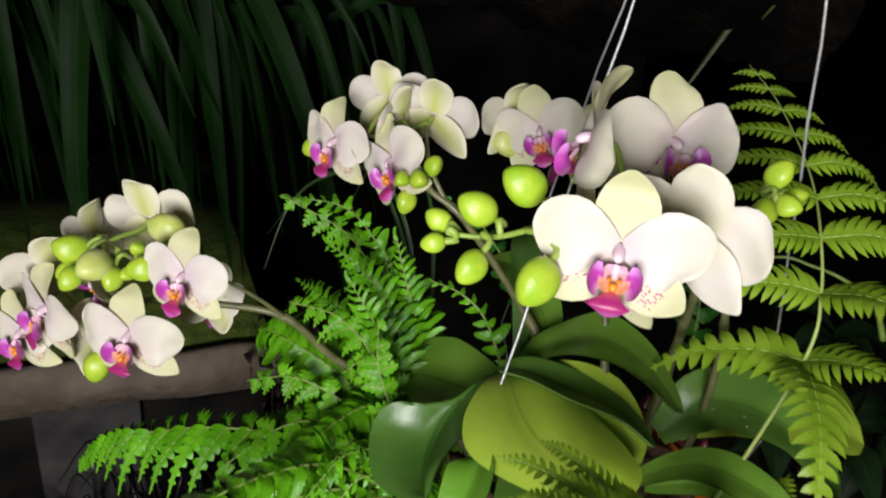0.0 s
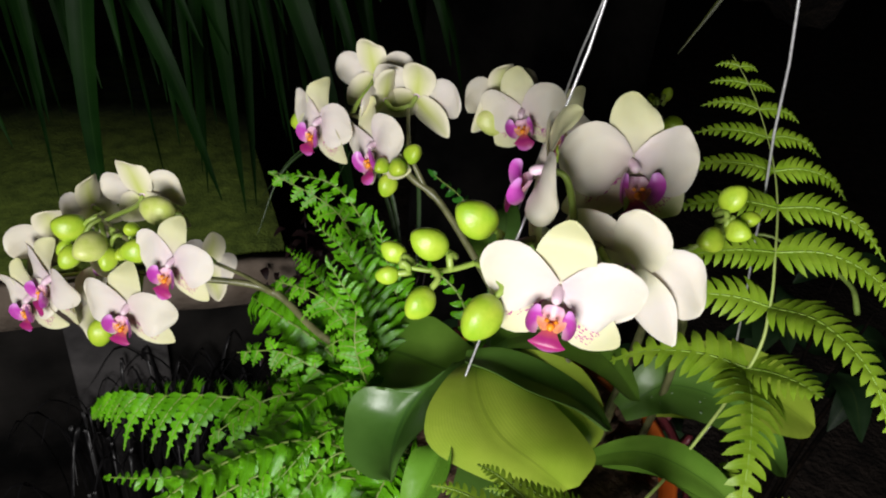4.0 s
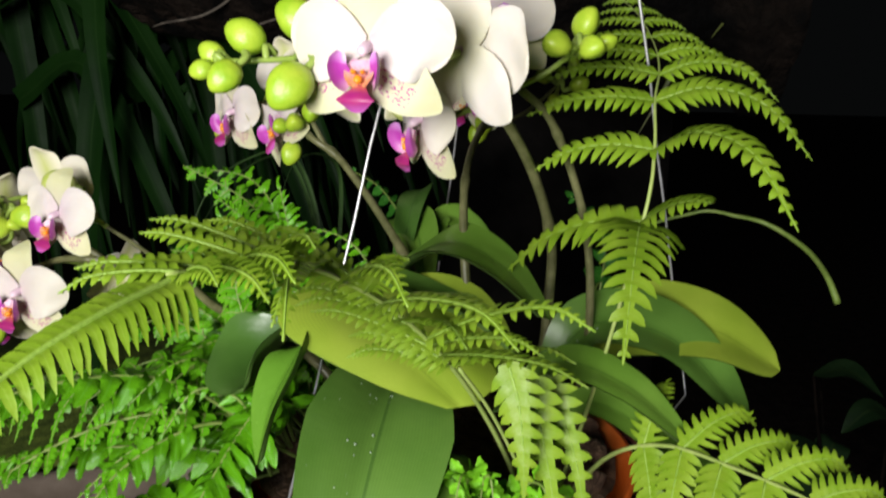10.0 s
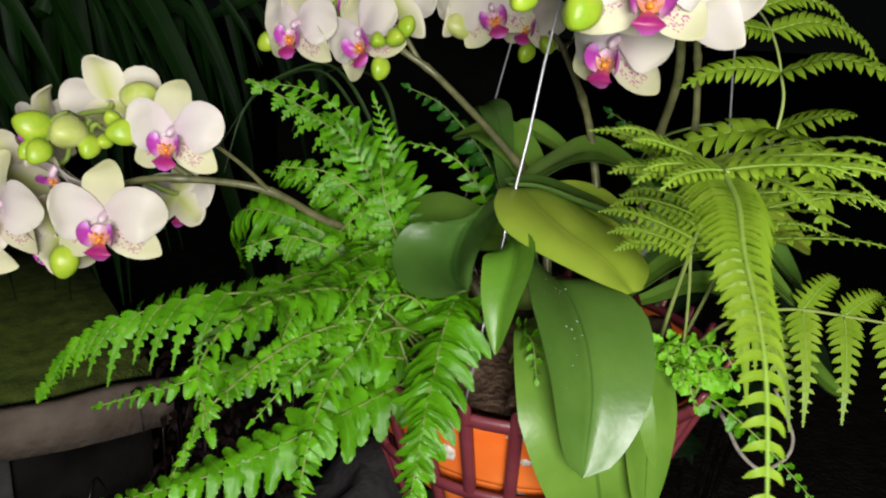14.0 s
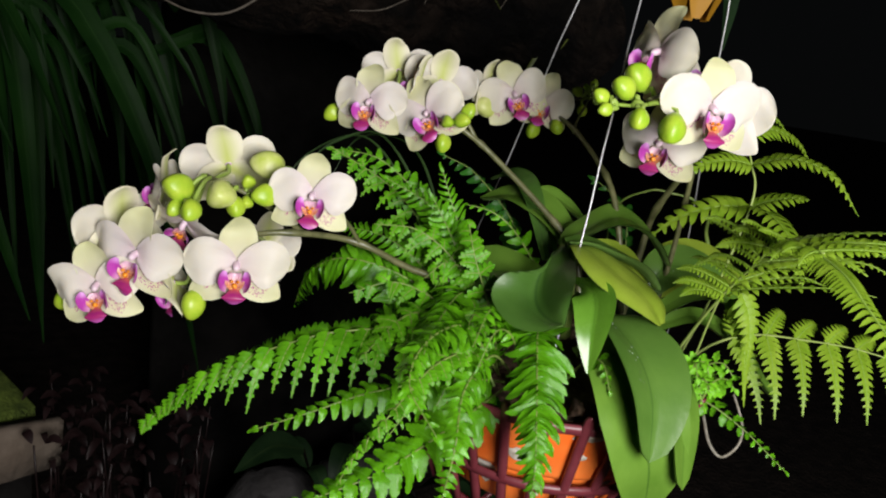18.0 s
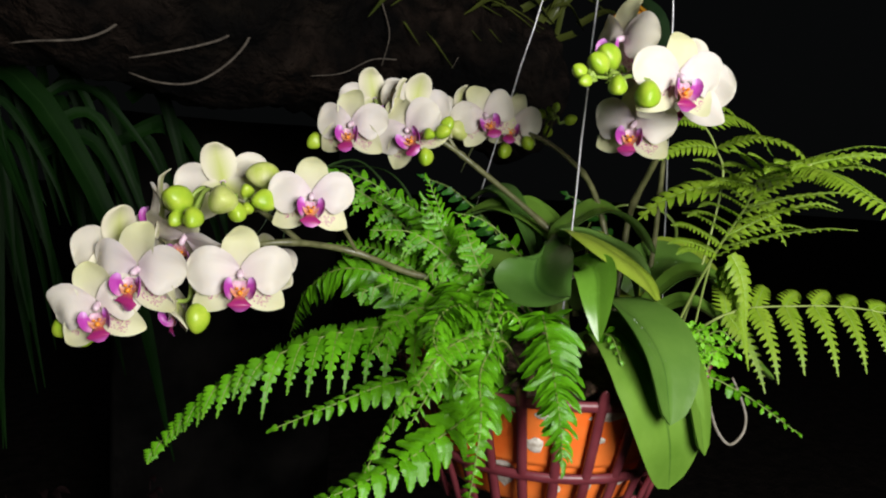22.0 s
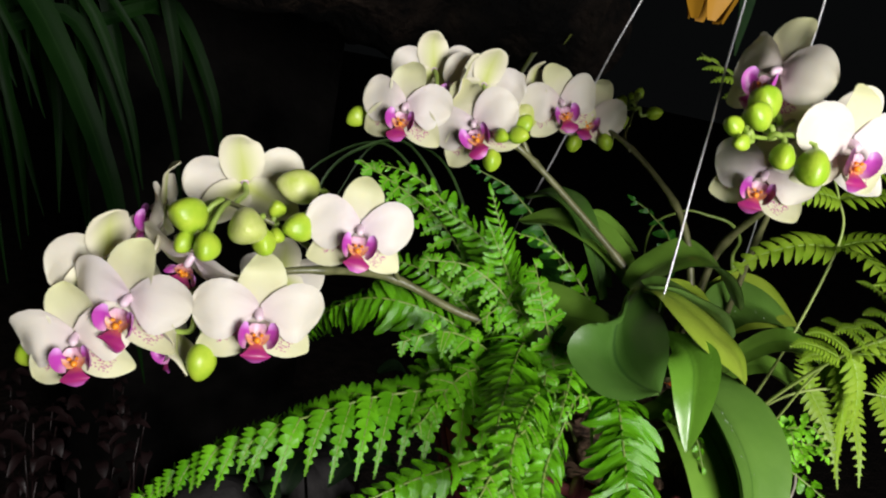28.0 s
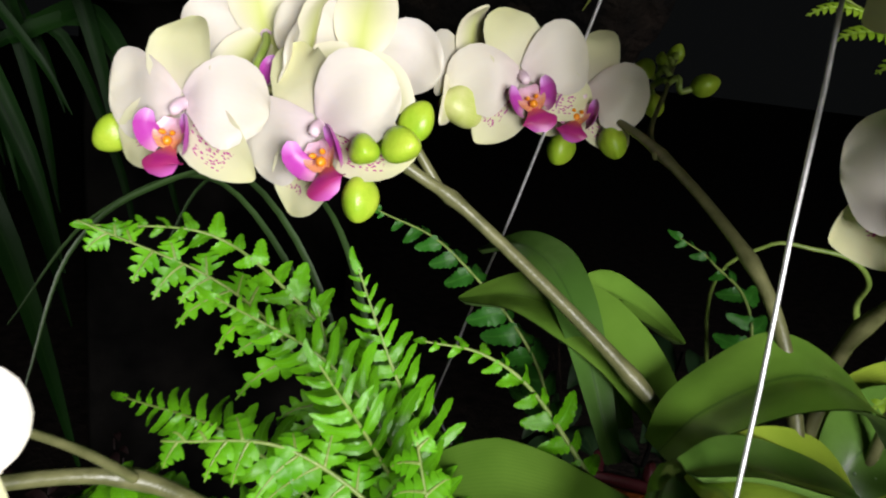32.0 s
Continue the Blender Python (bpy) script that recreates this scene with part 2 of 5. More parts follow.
HUSK = k.color(k.ramp(k.noise(120.0, 8), [(0.3, (0.035, 0.018, 0.010)), (0.7, (0.20, 0.12, 0.07))])).bump(k.noise(260.0, 8), 0.8, 0.004).m
k = Nodes("aerial_root", 0.7)
ROOT = k.color(k.ramp(k.noise(150.0, 5), [(0.3, (0.20, 0.18, 0.13)), (0.7, (0.46, 0.43, 0.36))])).m
k = Nodes("dull_root", 0.8)
ROOT_DULL = k.color(k.ramp(k.noise(150.0, 5), [(0.3, (0.050, 0.040, 0.030)), (0.7, (0.13, 0.11, 0.085))])).m
# brown bark cut to near black: the torch's falloff is put into the colour
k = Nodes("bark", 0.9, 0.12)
BARK_NIGHT = k.color(k.mix(k.ramp(k.noise(5.0, 6), [(0.45, (0, 0, 0)), (0.62, (1, 1, 1))]), k.ramp(k.noise(26.0, 10), [(0.40, (0.0005, 0.0004, 0.0004)), (0.58, (0.0026, 0.0019, 0.0013)), (0.70, (0.0097, 0.0068, 0.0045))]), k.ramp(k.noise(34.0, 10), [(0.36, (0.0013, 0.0010, 0.0006)), (0.52, (0.0146, 0.0091, 0.0062)), (0.66, (0.0276, 0.0188, 0.0136))]))).bump(k.noise(60.0, 10), 1.0, 0.02).m
k = Nodes("weathered_board", 0.85)
WOOD = k.color(k.ramp(k.noise(12.0, 8), [(0.3, (0.20, 0.150, 0.11)), (0.7, (0.42, 0.34, 0.27))])).bump(k.noise(60.0, 8), 0.6, 0.005).m
k = Nodes("mossy_top", 0.95)
MOSS = k.color(k.ramp(k.noise(30.0, 8), [(0.3, (0.07, 0.11, 0.015)), (0.7, (0.20, 0.28, 0.04))])).bump(k.noise(160.0, 8), 0.9, 0.01).m
k = Nodes("dark_wall", 0.9, 0.1)
WALL = k.color(k.ramp(k.noise(6.0, 8), [(0.35, (0.006, 0.006, 0.006)), (0.75, (0.040, 0.036, 0.033))])).bump(k.noise(30.0, 8), 0.5, 0.01).m
k = Nodes("grey_stone", 0.9)
STONE = k.color(k.ramp(k.noise(14.0, 9), [(0.3, (0.040, 0.038, 0.038)), (0.7, (0.13, 0.12, 0.12))])).bump(k.noise(70.0, 8), 0.6, 0.006).m
k = Nodes("soil", 0.95)
SOIL = k.color(k.ramp(k.noise(15.0, 10), [(0.3, (0.020, 0.015, 0.012)), (0.7, (0.085, 0.062, 0.050))])).bump(k.noise(50.0, 8), 0.9, 0.03).m
k = Nodes("water", 0.03, 0.8)
k.b.inputs["Transmission Weight"].default_value, k.b.inputs["IOR"].default_value = 0.35, 1.33
WATER = k.color((0.40, 0.52, 0.36)).m
YELLOW = Nodes("yellow_bract", 0.5).color((0.62, 0.30, 0.02)).m


# ---- mesh helpers ----
def V(*a):
    return Vector(a)


def spline(pts, n):
    """n+1 points of a Catmull-Rom curve through the control points, evenly in parameter."""
    p = [Vector(q) for q in pts]
    p = [2 * p[0] - p[1]] + p + [2 * p[-1] - p[-2]]
    out = []
    m = len(p) - 3
    for i in range(n + 1):
        s = min(i * m / n, m - 1e-6)
        j = int(s)
        t = s - j
        a, b, c, d = p[j:j + 4]
        out.append(0.5 * ((2 * b) + (c - a) * t + (2 * a - 5 * b + 4 * c - d) * t * t + (3 * b - a - 3 * c + d) * t ** 3))
    return out


class Mesh:
    """Collects vertices, faces, uvs and material slots of one mesh."""

    def __init__(self):
        self.v, self.f, self.uv, self.mi = [], [], [], []

    def quad(self, ids, uvs, mi=0):
        self.f.append(ids)
        self.uv.append(uvs)
        self.mi.append(mi)

    def tube(self, pts, radii, sides=7, mi=0, cap=True):
        n = len(pts)
        if not isinstance(radii, (list, tuple)):
            radii = [radii] * n
        ref = V(0.31, 0.17, 0.93)
        o = len(self.v)
        for i, p in enumerate(pts):
            t = (pts[min(i + 1, n - 1)] - pts[max(i - 1, 0)]).normalized()
            a = t.cross(ref)
            a = (a if a.length > 1e-3 else t.cross(V(1, 0, 0))).normalized()
            b = t.cross(a)
            for k in range(sides):
                w = 2 * math.pi * k / sides
                self.v.append(p + (a * math.cos(w) + b * math.sin(w)) * radii[i])
        for i in range(n - 1):
            for k in range(sides):
                k2 = (k + 1) % sides
                self.quad((o + i * sides + k, o + i * sides + k2, o + (i + 1) * sides + k2, o + (i + 1) * sides + k),
                          [(i / n, k / sides), (i / n, (k + 1) / sides), ((i + 1) / n, (k + 1) / sides), ((i + 1) / n, k / sides)], mi)
        if cap:
            self.quad(tuple(o + k for k in range(sides))[::-1], [(0, 0)] * sides, mi)
            self.quad(tuple(o + (n - 1) * sides + k for k in range(sides)), [(1, 0)] * sides, mi)

    def blade(self, axis, width, normal, nv=4, fold=0.0, cup=0.0, thick=0.0006, wave=0.0, seed=0, mats=(0, 0), twist=0.0):
        """A leaf or petal: a lens-thin closed solid along the axis. width(u): half width; normal: the way its face looks."""
        n = len(axis) - 1
        nrm = Vector(normal).normalized()
        rows_f, rows_b = [], []
        for i, p in enumerate(axis):
            u = i / n
            t = (axis[min(i + 1, n)] - axis[max(i - 1, 0)]).normalized()
            side = t.cross(nrm)
            side = side.normalized() if side.length > 1e-4 else t.orthogonal().normalized()
            if twist:
                side = Matrix.Rotation(twist * u, 3, t) @ side
            up = side.cross(t).normalized()
            w = width(u)
            rf, rb = [], []
            for j in range(nv + 1):
                v = 2 * j / nv - 1
                h = fold * abs(v) * w + cup * (v * v) * w + wave * w * math.sin(7 * u + 5 * v + seed) * abs(v)
                q = p + side * (v * w) + up * h
                rf.append(len(self.v))
                self.v.append(q)
                rb.append(len(self.v))
                self.v.append(q - up * (thick * (0.2 if j in (0, nv) or i in (0, n) else 1.0)))
            rows_f.append(rf)
            rows_b.append(rb)
        for i in range(n):
            for j in range(nv):
                uv = [(i / n, j / nv), (i / n, (j + 1) / nv), ((i + 1) / n, (j + 1) / nv), ((i + 1) / n, j / nv)]
                self.quad((rows_f[i][j], rows_f[i][j + 1], rows_f[i + 1][j + 1], rows_f[i + 1][j]), uv, mats[0])
                self.quad((rows_b[i + 1][j], rows_b[i + 1][j + 1], rows_b[i][j + 1], rows_b[i][j]), uv[::-1], mats[1])

    def ball(self, c, axis, length, radius, nu=8, nv=10, mi=0, tip=0.25, pleat=0.0):
        """A bud: an ovoid along axis, a little pointed at its far end."""
        a = Vector(axis).normalized()
        s = a.orthogonal().normalized()
        b = a.cross(s)
        o = len(self.v)
        for i in range(nu + 1):
            th = math.pi * i / nu
            z = -math.cos(th) * length / 2 * (1 + tip * max(0, -math.cos(th)) ** 3)
            for k in range(nv):
                w = 2 * math.pi * k / nv
                r = radius * math.sin(th) * (1 + pleat * math.cos(3 * w))
                self.v.append(Vector(c) + a * z + (s * math.cos(w) + b * math.sin(w)) * max(r, 1e-5))
        for i in range(nu):
            for k in range(nv):
                k2 = (k + 1) % nv
                self.quad((o + i * nv + k, o + i * nv + k2, o + (i + 1) * nv + k2, o + (i + 1) * nv + k),
                          [(i / nu, k / nv), (i / nu, (k + 1) / nv), ((i + 1) / nu, (k + 1) / nv), ((i + 1) / nu, k / nv)], mi)

    def data(self, name, mats, smooth=True):
        me = bpy.data.meshes.new(name)
        me.from_pydata([tuple(q) for q in self.v], [], self.f)
        lay = me.uv_layers.new(name="UVMap")
        lay.data.foreach_set("uv", [x for face in self.uv for uv in face for x in uv])
        me.polygons.foreach_set("material_index", self.mi)
        me.polygons.foreach_set("use_smooth", [smooth] * len(self.f))
        for m in mats:
            me.materials.append(m)
        me.update()
        return me


def part(name, mesh, mats, parent, label="", smooth=True):
    """Links a mesh as one object, under its thing or part."""
    me = mesh.data(name, mats if isinstance(mats, (list, tuple)) else [mats], smooth) if isinstance(mesh, Mesh) else mesh
    ob = new(name, me)
    ob.parent = parent
    return tagged(ob, label) if label else ob


def thing(name, at, label, category, group="", kind=""):
    ob = new(name)
    ob.location = at
    ob.empty_display_size = 0.02
    return tagged(ob, label, category, group, kind)


def under(ob, parent):
    """Parents ob, whose mesh is in world coordinates, to a thing that stands elsewhere."""
    ob.parent = parent
    ob.matrix_parent_inverse = Matrix.Translation(parent.location).inverted()
    return ob


def wpart(name, mesh, mats, parent, label=""):
    return under(part(name, mesh, mats, None, label), parent)


def box(m, x0, y0, z0, x1, y1, z1, mi=0, rough=0.0, nx=1):
    """A block whose long sides are cut nx times and roughened."""
    o = len(m.v)
    for i in range(nx + 1):
        x = x0 + (x1 - x0) * i / nx
        for y, z in ((y0, z0), (y1, z0), (y1, z1), (y0, z1)):
            d = noise.noise_vector(V(x * 9, y * 9, z * 9)) * rough
            m.v.append(V(x, y, z) + d)
    for i in range(nx):
        for k in range(4):
            k2 = (k + 1) % 4
            m.quad((o + 4 * i + k, o + 4 * i + 4 + k, o + 4 * i + 4 + k2, o + 4 * i + k2), [(0, 0), (1, 0), (1, 1), (0, 1)], mi)
    m.quad((o, o + 1, o + 2, o + 3), [(0, 0)] * 4, mi)
    e = o + 4 * nx
    m.quad((e + 3, e + 2, e + 1, e), [(0, 0)] * 4, mi)


# ---- hanging basket ----
CX, CY, ZR, RR, ZB, RB = 0.079, 0.326, 1.2205, 0.1035, 1.1336, 0.0710


def hoop(cx, cy, z, r, h, th, n=72):
    """A flat band: height h, thickness th."""
    m = Mesh()
    for i in range(n):
        w = 2 * math.pi * i / n
        c, s = math.cos(w), math.sin(w)
        for rr, zz in ((r, z - h / 2), (r + th, z - h / 2), (r + th, z + h / 2), (r, z + h / 2)):
            m.v.append(V(cx + rr * c, cy + rr * s, zz))
    for i in range(n):
        j = (i + 1) % n
        for k in range(4):
            k2 = (k + 1) % 4
            m.quad((4 * i + k, 4 * j + k, 4 * j + k2, 4 * i + k2), [(0, 0), (1, 0), (1, 1), (0, 1)])
    return m


basket = thing("hanging_basket", (CX, CY, ZB), "maroon slatted plastic basket hanging on wires, filled with plants", "basket")
wpart("rim", hoop(CX, CY, ZR, RR, 0.006, 0.003), MAROON, basket)
ZM = 1.1700
RM = 0.0855
wpart("middle_hoop", hoop(CX, CY, ZM, RM + 0.0012, 0.0056, 0.0026), MAROON, basket)
wpart("bottom_hoop", hoop(CX, CY, ZB, RB, 0.006, 0.003), MAROON, basket)
SLATS = 28
for i in range(SLATS):
    # a flat slat with a rounded tip that stands above the rim
    w = 2 * math.pi * (i + 0.3) / SLATS
    c, s = math.cos(w), math.sin(w)
    m = Mesh()
    prof = [(RB, ZB - 0.003, 1.0), (RB + (RM - RB) * 0.5, (ZB + ZM) / 2, 1.0), (RM, ZM, 1.0), (RM + (RR - RM) * 0.5, (ZR + ZM) / 2, 1.0), (RR, ZR, 1.0), (RR + 0.0028, ZR + 0.0075, 0.95), (RR + 0.0036, ZR + 0.0100, 0.66), (RR + 0.0040, ZR + 0.0112, 0.24)]
    for r, z, k in prof:
        for dr, ds in ((0.0010, -0.0033), (0.0034, -0.0028), (0.0040, 0.0), (0.0034, 0.0028), (0.0010, 0.0033)):
            m.v.append(V(CX + (r + dr) * c - ds * k * s, CY + (r + dr) * s + ds * k * c, z))
    for a in range(len(prof) - 1):
        for b in range(5):
            b2 = (b + 1) % 5
            m.quad((5 * a + b, 5 * a + 5 + b, 5 * a + 5 + b2, 5 * a + b2), [(0, 0), (1, 0), (1, 1), (0, 1)])
    m.quad((0, 1, 2, 3, 4), [(0, 0)] * 5)
    e = 5 * (len(prof) - 1)
    m.quad((e + 4, e + 3, e + 2, e + 1, e), [(0, 0)] * 5)
    wpart("slat", m, MAROON, basket)
for r in (0.02, 0.04):
    wpart("floor_hoop", hoop(CX, CY, ZB, r, 0.004, 0.003), MAROON, basket)
for i in range(6):
    w = math.pi * i / 6
    m = Mesh()
    d = V(math.cos(w), math.sin(w), 0) * (RB + 0.001)
    m.tube([V(CX, CY, ZB + 0.003) - d, V(CX, CY, ZB + 0.003) + d], 0.002, 5)
    wpart("floor_bar", m, MAROON, basket)
APEX = V(0.105, 0.290, 1.72)
for foot, low, high in (((0.022, 0.251, 1.222), (0.028, 0.256, 1.25), (0.079, 0.298, 1.50)), ((0.072, 0.399, 1.222), (0.0640, 0.4425, 1.2535), (0.096, 0.374, 1.50)), ((0.178, 0.318, 1.222), (0.204, 0.336, 1.25), (0.148, 0.299, 1.50))):
    m = Mesh()
    low, high = V(*low), V(*high)
    pts = [V(*foot), low] + [low.lerp(high, i / 8) + V(0.0006 * math.sin(3 * i), 0, 0) for i in range(1, 9)] + spline([high, high.lerp(APEX, 0.5), APEX], 8)[1:]
    m.tube(pts, 0.00062, 6)
    wpart("hanging_wire", m, WIRE, basket, "thin galvanised steel wire")
m = Mesh()
m.tube(spline([APEX, APEX + V(0, 0, 0.03), APEX + V(0.012, 0, 0.05), APEX + V(0, 0, 0.07), APEX + V(-0.012, 0, 0.055)], 20), 0.0016, 6)
wpart("hook", m, WIRE, basket, "bent steel wire hook")

# the orange pot inside it
pot = thing("flower_pot", (CX, CY, ZB), "orange plastic pot with flaked pale patches, inside the basket", "pot")
m = Mesh()
n = 56
prof = [(0.0, ZB + 0.010), (RB - 0.0040, ZB + 0.010), (RB - 0.0015, ZB + 0.013), (RM - 0.0045, ZM + 0.0035), (RM - 0.0045, ZM + 0.0055), (RM - 0.0005, ZM + 0.0058), (RM + 0.0008, ZM + 0.0085), (RR - 0.0040, ZR - 0.004), (RR - 0.0030, ZR - 0.001), (RR - 0.0060, ZR - 0.0005), (RR - 0.0165, ZR - 0.030)]
for r, z in prof:
    for i in range(n):
        w = 2 * math.pi * i / n
        m.v.append(V(CX + r * math.cos(w), CY + r * math.sin(w), z))
for a in range(len(prof) - 1):
    for i in range(n):
        j = (i + 1) % n
        m.quad((a * n + i, a * n + j, (a + 1) * n + j, (a + 1) * n + i), [(i / n, a / 8), (j / n, a / 8), (j / n, (a + 1) / 8), (i / n, (a + 1) / 8)])
wpart("pot_body", m, ORANGE, pot)
# pale flakes where the colour has peeled
for w0, z0, dw, dz, seed in ((3.960, 1.191, 0.0060, 0.0052, 1), (4.392, 1.1625, 0.0050, 0.0075, 2), (4.395, 1.1955, 0.0028, 0.0026, 3), (3.705, 1.165, 0.0085, 0.0110, 4), (4.420, 1.2125, 0.0130, 0.0035, 5), (4.02, 1.212, 0.0070, 0.0035, 6), (4.75, 1.1640, 0.0055, 0.0060, 7), (4.85, 1.1860, 0.0030, 0.0028, 8), (4.15, 1.1575, 0.0030, 0.0035, 9), (5.05, 1.205, 0.0060, 0.0040, 10)):
    rg = random.Random(seed)
    m = Mesh()
    for ring_r, lift in ((0.0, 0.0011), (0.75, 0.0010), (1.0, 0.0003)):
        for i in range(12):
            q = 2 * math.pi * i / 12
            f = ring_r * (1 + 0.45 * noise.noise(V(math.cos(q) * 1.4, math.sin(q) * 1.4, seed * 3.1)))
            z = z0 + dz * f * math.sin(q)
            wall_r = RM + 0.0008 + (RR - RM - 0.0048) * (z - ZM - 0.0085) / (ZR - ZM - 0.0125) if z > ZM + 0.0085 else RB - 0.0015 + (RM - RB - 0.0030) * (z - ZB - 0.013) / (ZM - ZB - 0.0095)
            w = w0 + dw * f * math.cos(q) / wall_r
            m.v.append(V(CX + (wall_r + lift) * math.cos(w), CY + (wall_r + lift) * math.sin(w), z))
    for a in range(2):
        for i in range(12):
            j = (i + 1) % 12
            m.quad((a * 12 + i, a * 12 + j, (a + 1) * 12 + j, (a + 1) * 12 + i), [(0, 0), (1, 0), (1, 1), (0, 1)])
    wpart("paint_flake", m, FLAKE, pot, "pale peeled patch")
m = Mesh()
for i in range(7):
    r = (RR - 0.013) * (1 - i / 6)
    for j in range(n):
        w = 2 * math.pi * j / n
        p = V(CX + r * math.cos(w), CY + r * math.sin(w), ZR - 0.006)
        m.v.append(p + V(0, 0, 0.012 * (1 - (r / RR) ** 2) + 0.006 * noise.noise(p * 90)))
for i in range(6):
    for j in range(n):
        q = (j + 1) % n
        m.quad((i * n + j, i * n + q, (i + 1) * n + q, (i + 1) * n + j), [(0, 0), (1, 0), (1, 1), (0, 1)])
wpart("potting_husk", m, HUSK, pot, "damp brown coconut husk chunks")
rng = random.Random(5)
for i in range(26):
    w, r = rng.uniform(0, 6.28), rng.uniform(0.03, 0.085)
    m = Mesh()
    m.ball(V(CX + r * math.cos(w), CY + r * math.sin(w), ZR + 0.004), (rng.uniform(-1, 1), rng.uniform(-1, 1), 0.3), rng.uniform(0.012, 0.024), rng.uniform(0.004, 0.008), 5, 7, pleat=0.3)
    wpart("husk_chunk", m, HUSK, pot)


# ---- orchids ----
orchid = thing("orchid", (0.06, 0.285, ZR), "white moth orchid with magenta lips and fleshy leaves, in the basket", "orchid")
SPIKES = {}


def spike(key, pts, r0, r1, mat=None, nodes=()):
    line = spline(pts, 10 * (len(pts) - 1))
    n = len(line)
    radii = []
    for i in range(n):
        u = i / (n - 1)
        r = (r0 + (r1 - r0) * u) * 0.84
        r *= 1 + sum(0.35 * math.exp(-((u - k) / 0.018) ** 2) for k in nodes)
        radii.append(r)
    m = Mesh()
    m.tube(line, radii, 9)
    SPIKES.setdefault(key, []).extend(line)
    return wpart("flower_spike", m, mat or SPIKE, orchid, "olive green flower spike with swollen nodes")


def nearest(key, p):
    return min(SPIKES[key], key=lambda q: (q - p).length)


spike("L", [(0.045, 0.29, 1.25), (0.02, 0.298, 1.275), (-0.0347, 0.3264, 1.287), (-0.0687, 0.3469, 1.2994), (-0.1135, 0.342, 1.3057), (-0.140, 0.350, 1.300), (-0.165, 0.362, 1.288), (-0.198, 0.372, 1.272)], 0.0030, 0.0016, nodes=(0.42, 0.56))
spike("L", [(-0.102, 0.345, 1.304), (-0.118, 0.342, 1.316), (-0.138, 0.338, 1.328), (-0.160, 0.348, 1.336)], 0.0022, 0.0014, nodes=(0.3,))
spike("L", [(-0.066, 0.3455, 1.299), (-0.078, 0.338, 1.313), (-0.092, 0.330, 1.326)], 0.0016, 0.0011)
spike("M", [(0.075, 0.295, 1.26), (0.072, 0.305, 1.30), (0.0605, 0.3213, 1.322), (0.0247, 0.3557, 1.3593), (0.0048, 0.3624, 1.3727), (-0.016, 0.386, 1.388), (-0.048, 0.412, 1.386)], 0.0030, 0.0015, nodes=(0.33, 0.55, 0.68))
spike("M", [(0.0145, 0.3595, 1.3665), (0.004, 0.368, 1.384), (0.000, 0.395, 1.398)], 0.0018, 0.0012)
spike("N", [(0.10, 0.285, 1.27), (0.094, 0.290, 1.31), (0.0905, 0.305, 1.347), (0.0915, 0.3350, 1.3685), (0.097, 0.3800, 1.3850), (0.086, 0.408, 1.392), (0.062, 0.420, 1.396)], 0.0028, 0.0014, nodes=(0.4, 0.6))
spike("N", [(0.0935, 0.362, 1.3785), (0.115, 0.390, 1.385), (0.132, 0.404, 1.398), (0.142, 0.412, 1.411)], 0.0015, 0.0009)
spike("A", [(0.128, 0.315, 1.24), (0.131, 0.312, 1.30), (0.130, 0.305, 1.335), (0.117, 0.272, 1.372), (0.098, 0.248, 1.400), (0.078, 0.240, 1.414), (0.058, 0.238, 1.415), (0.040, 0.232, 1.410)], 0.0032, 0.0016, nodes=(0.3, 0.55))
spike("A", [(0.058, 0.238, 1.415), (0.040, 0.231, 1.4085), (0.025, 0.224, 1.4065), (0.011, 0.225, 1.406)], 0.0015, 0.0010, SPIKE_GREEN)
spike("R", [(0.146, 0.305, 1.245), (0.149, 0.300, 1.300), (0.143, 0.292, 1.345), (0.127, 0.276, 1.385), (0.112, 0.262, 1.400)], 0.0025, 0.0018, nodes=(0.5, 0.72))
spike("R", [(0.112, 0.262, 1.400), (0.123, 0.259, 1.406), (0.134, 0.262, 1.415)], 0.0014, 0.0010, SPIKE_GREEN)


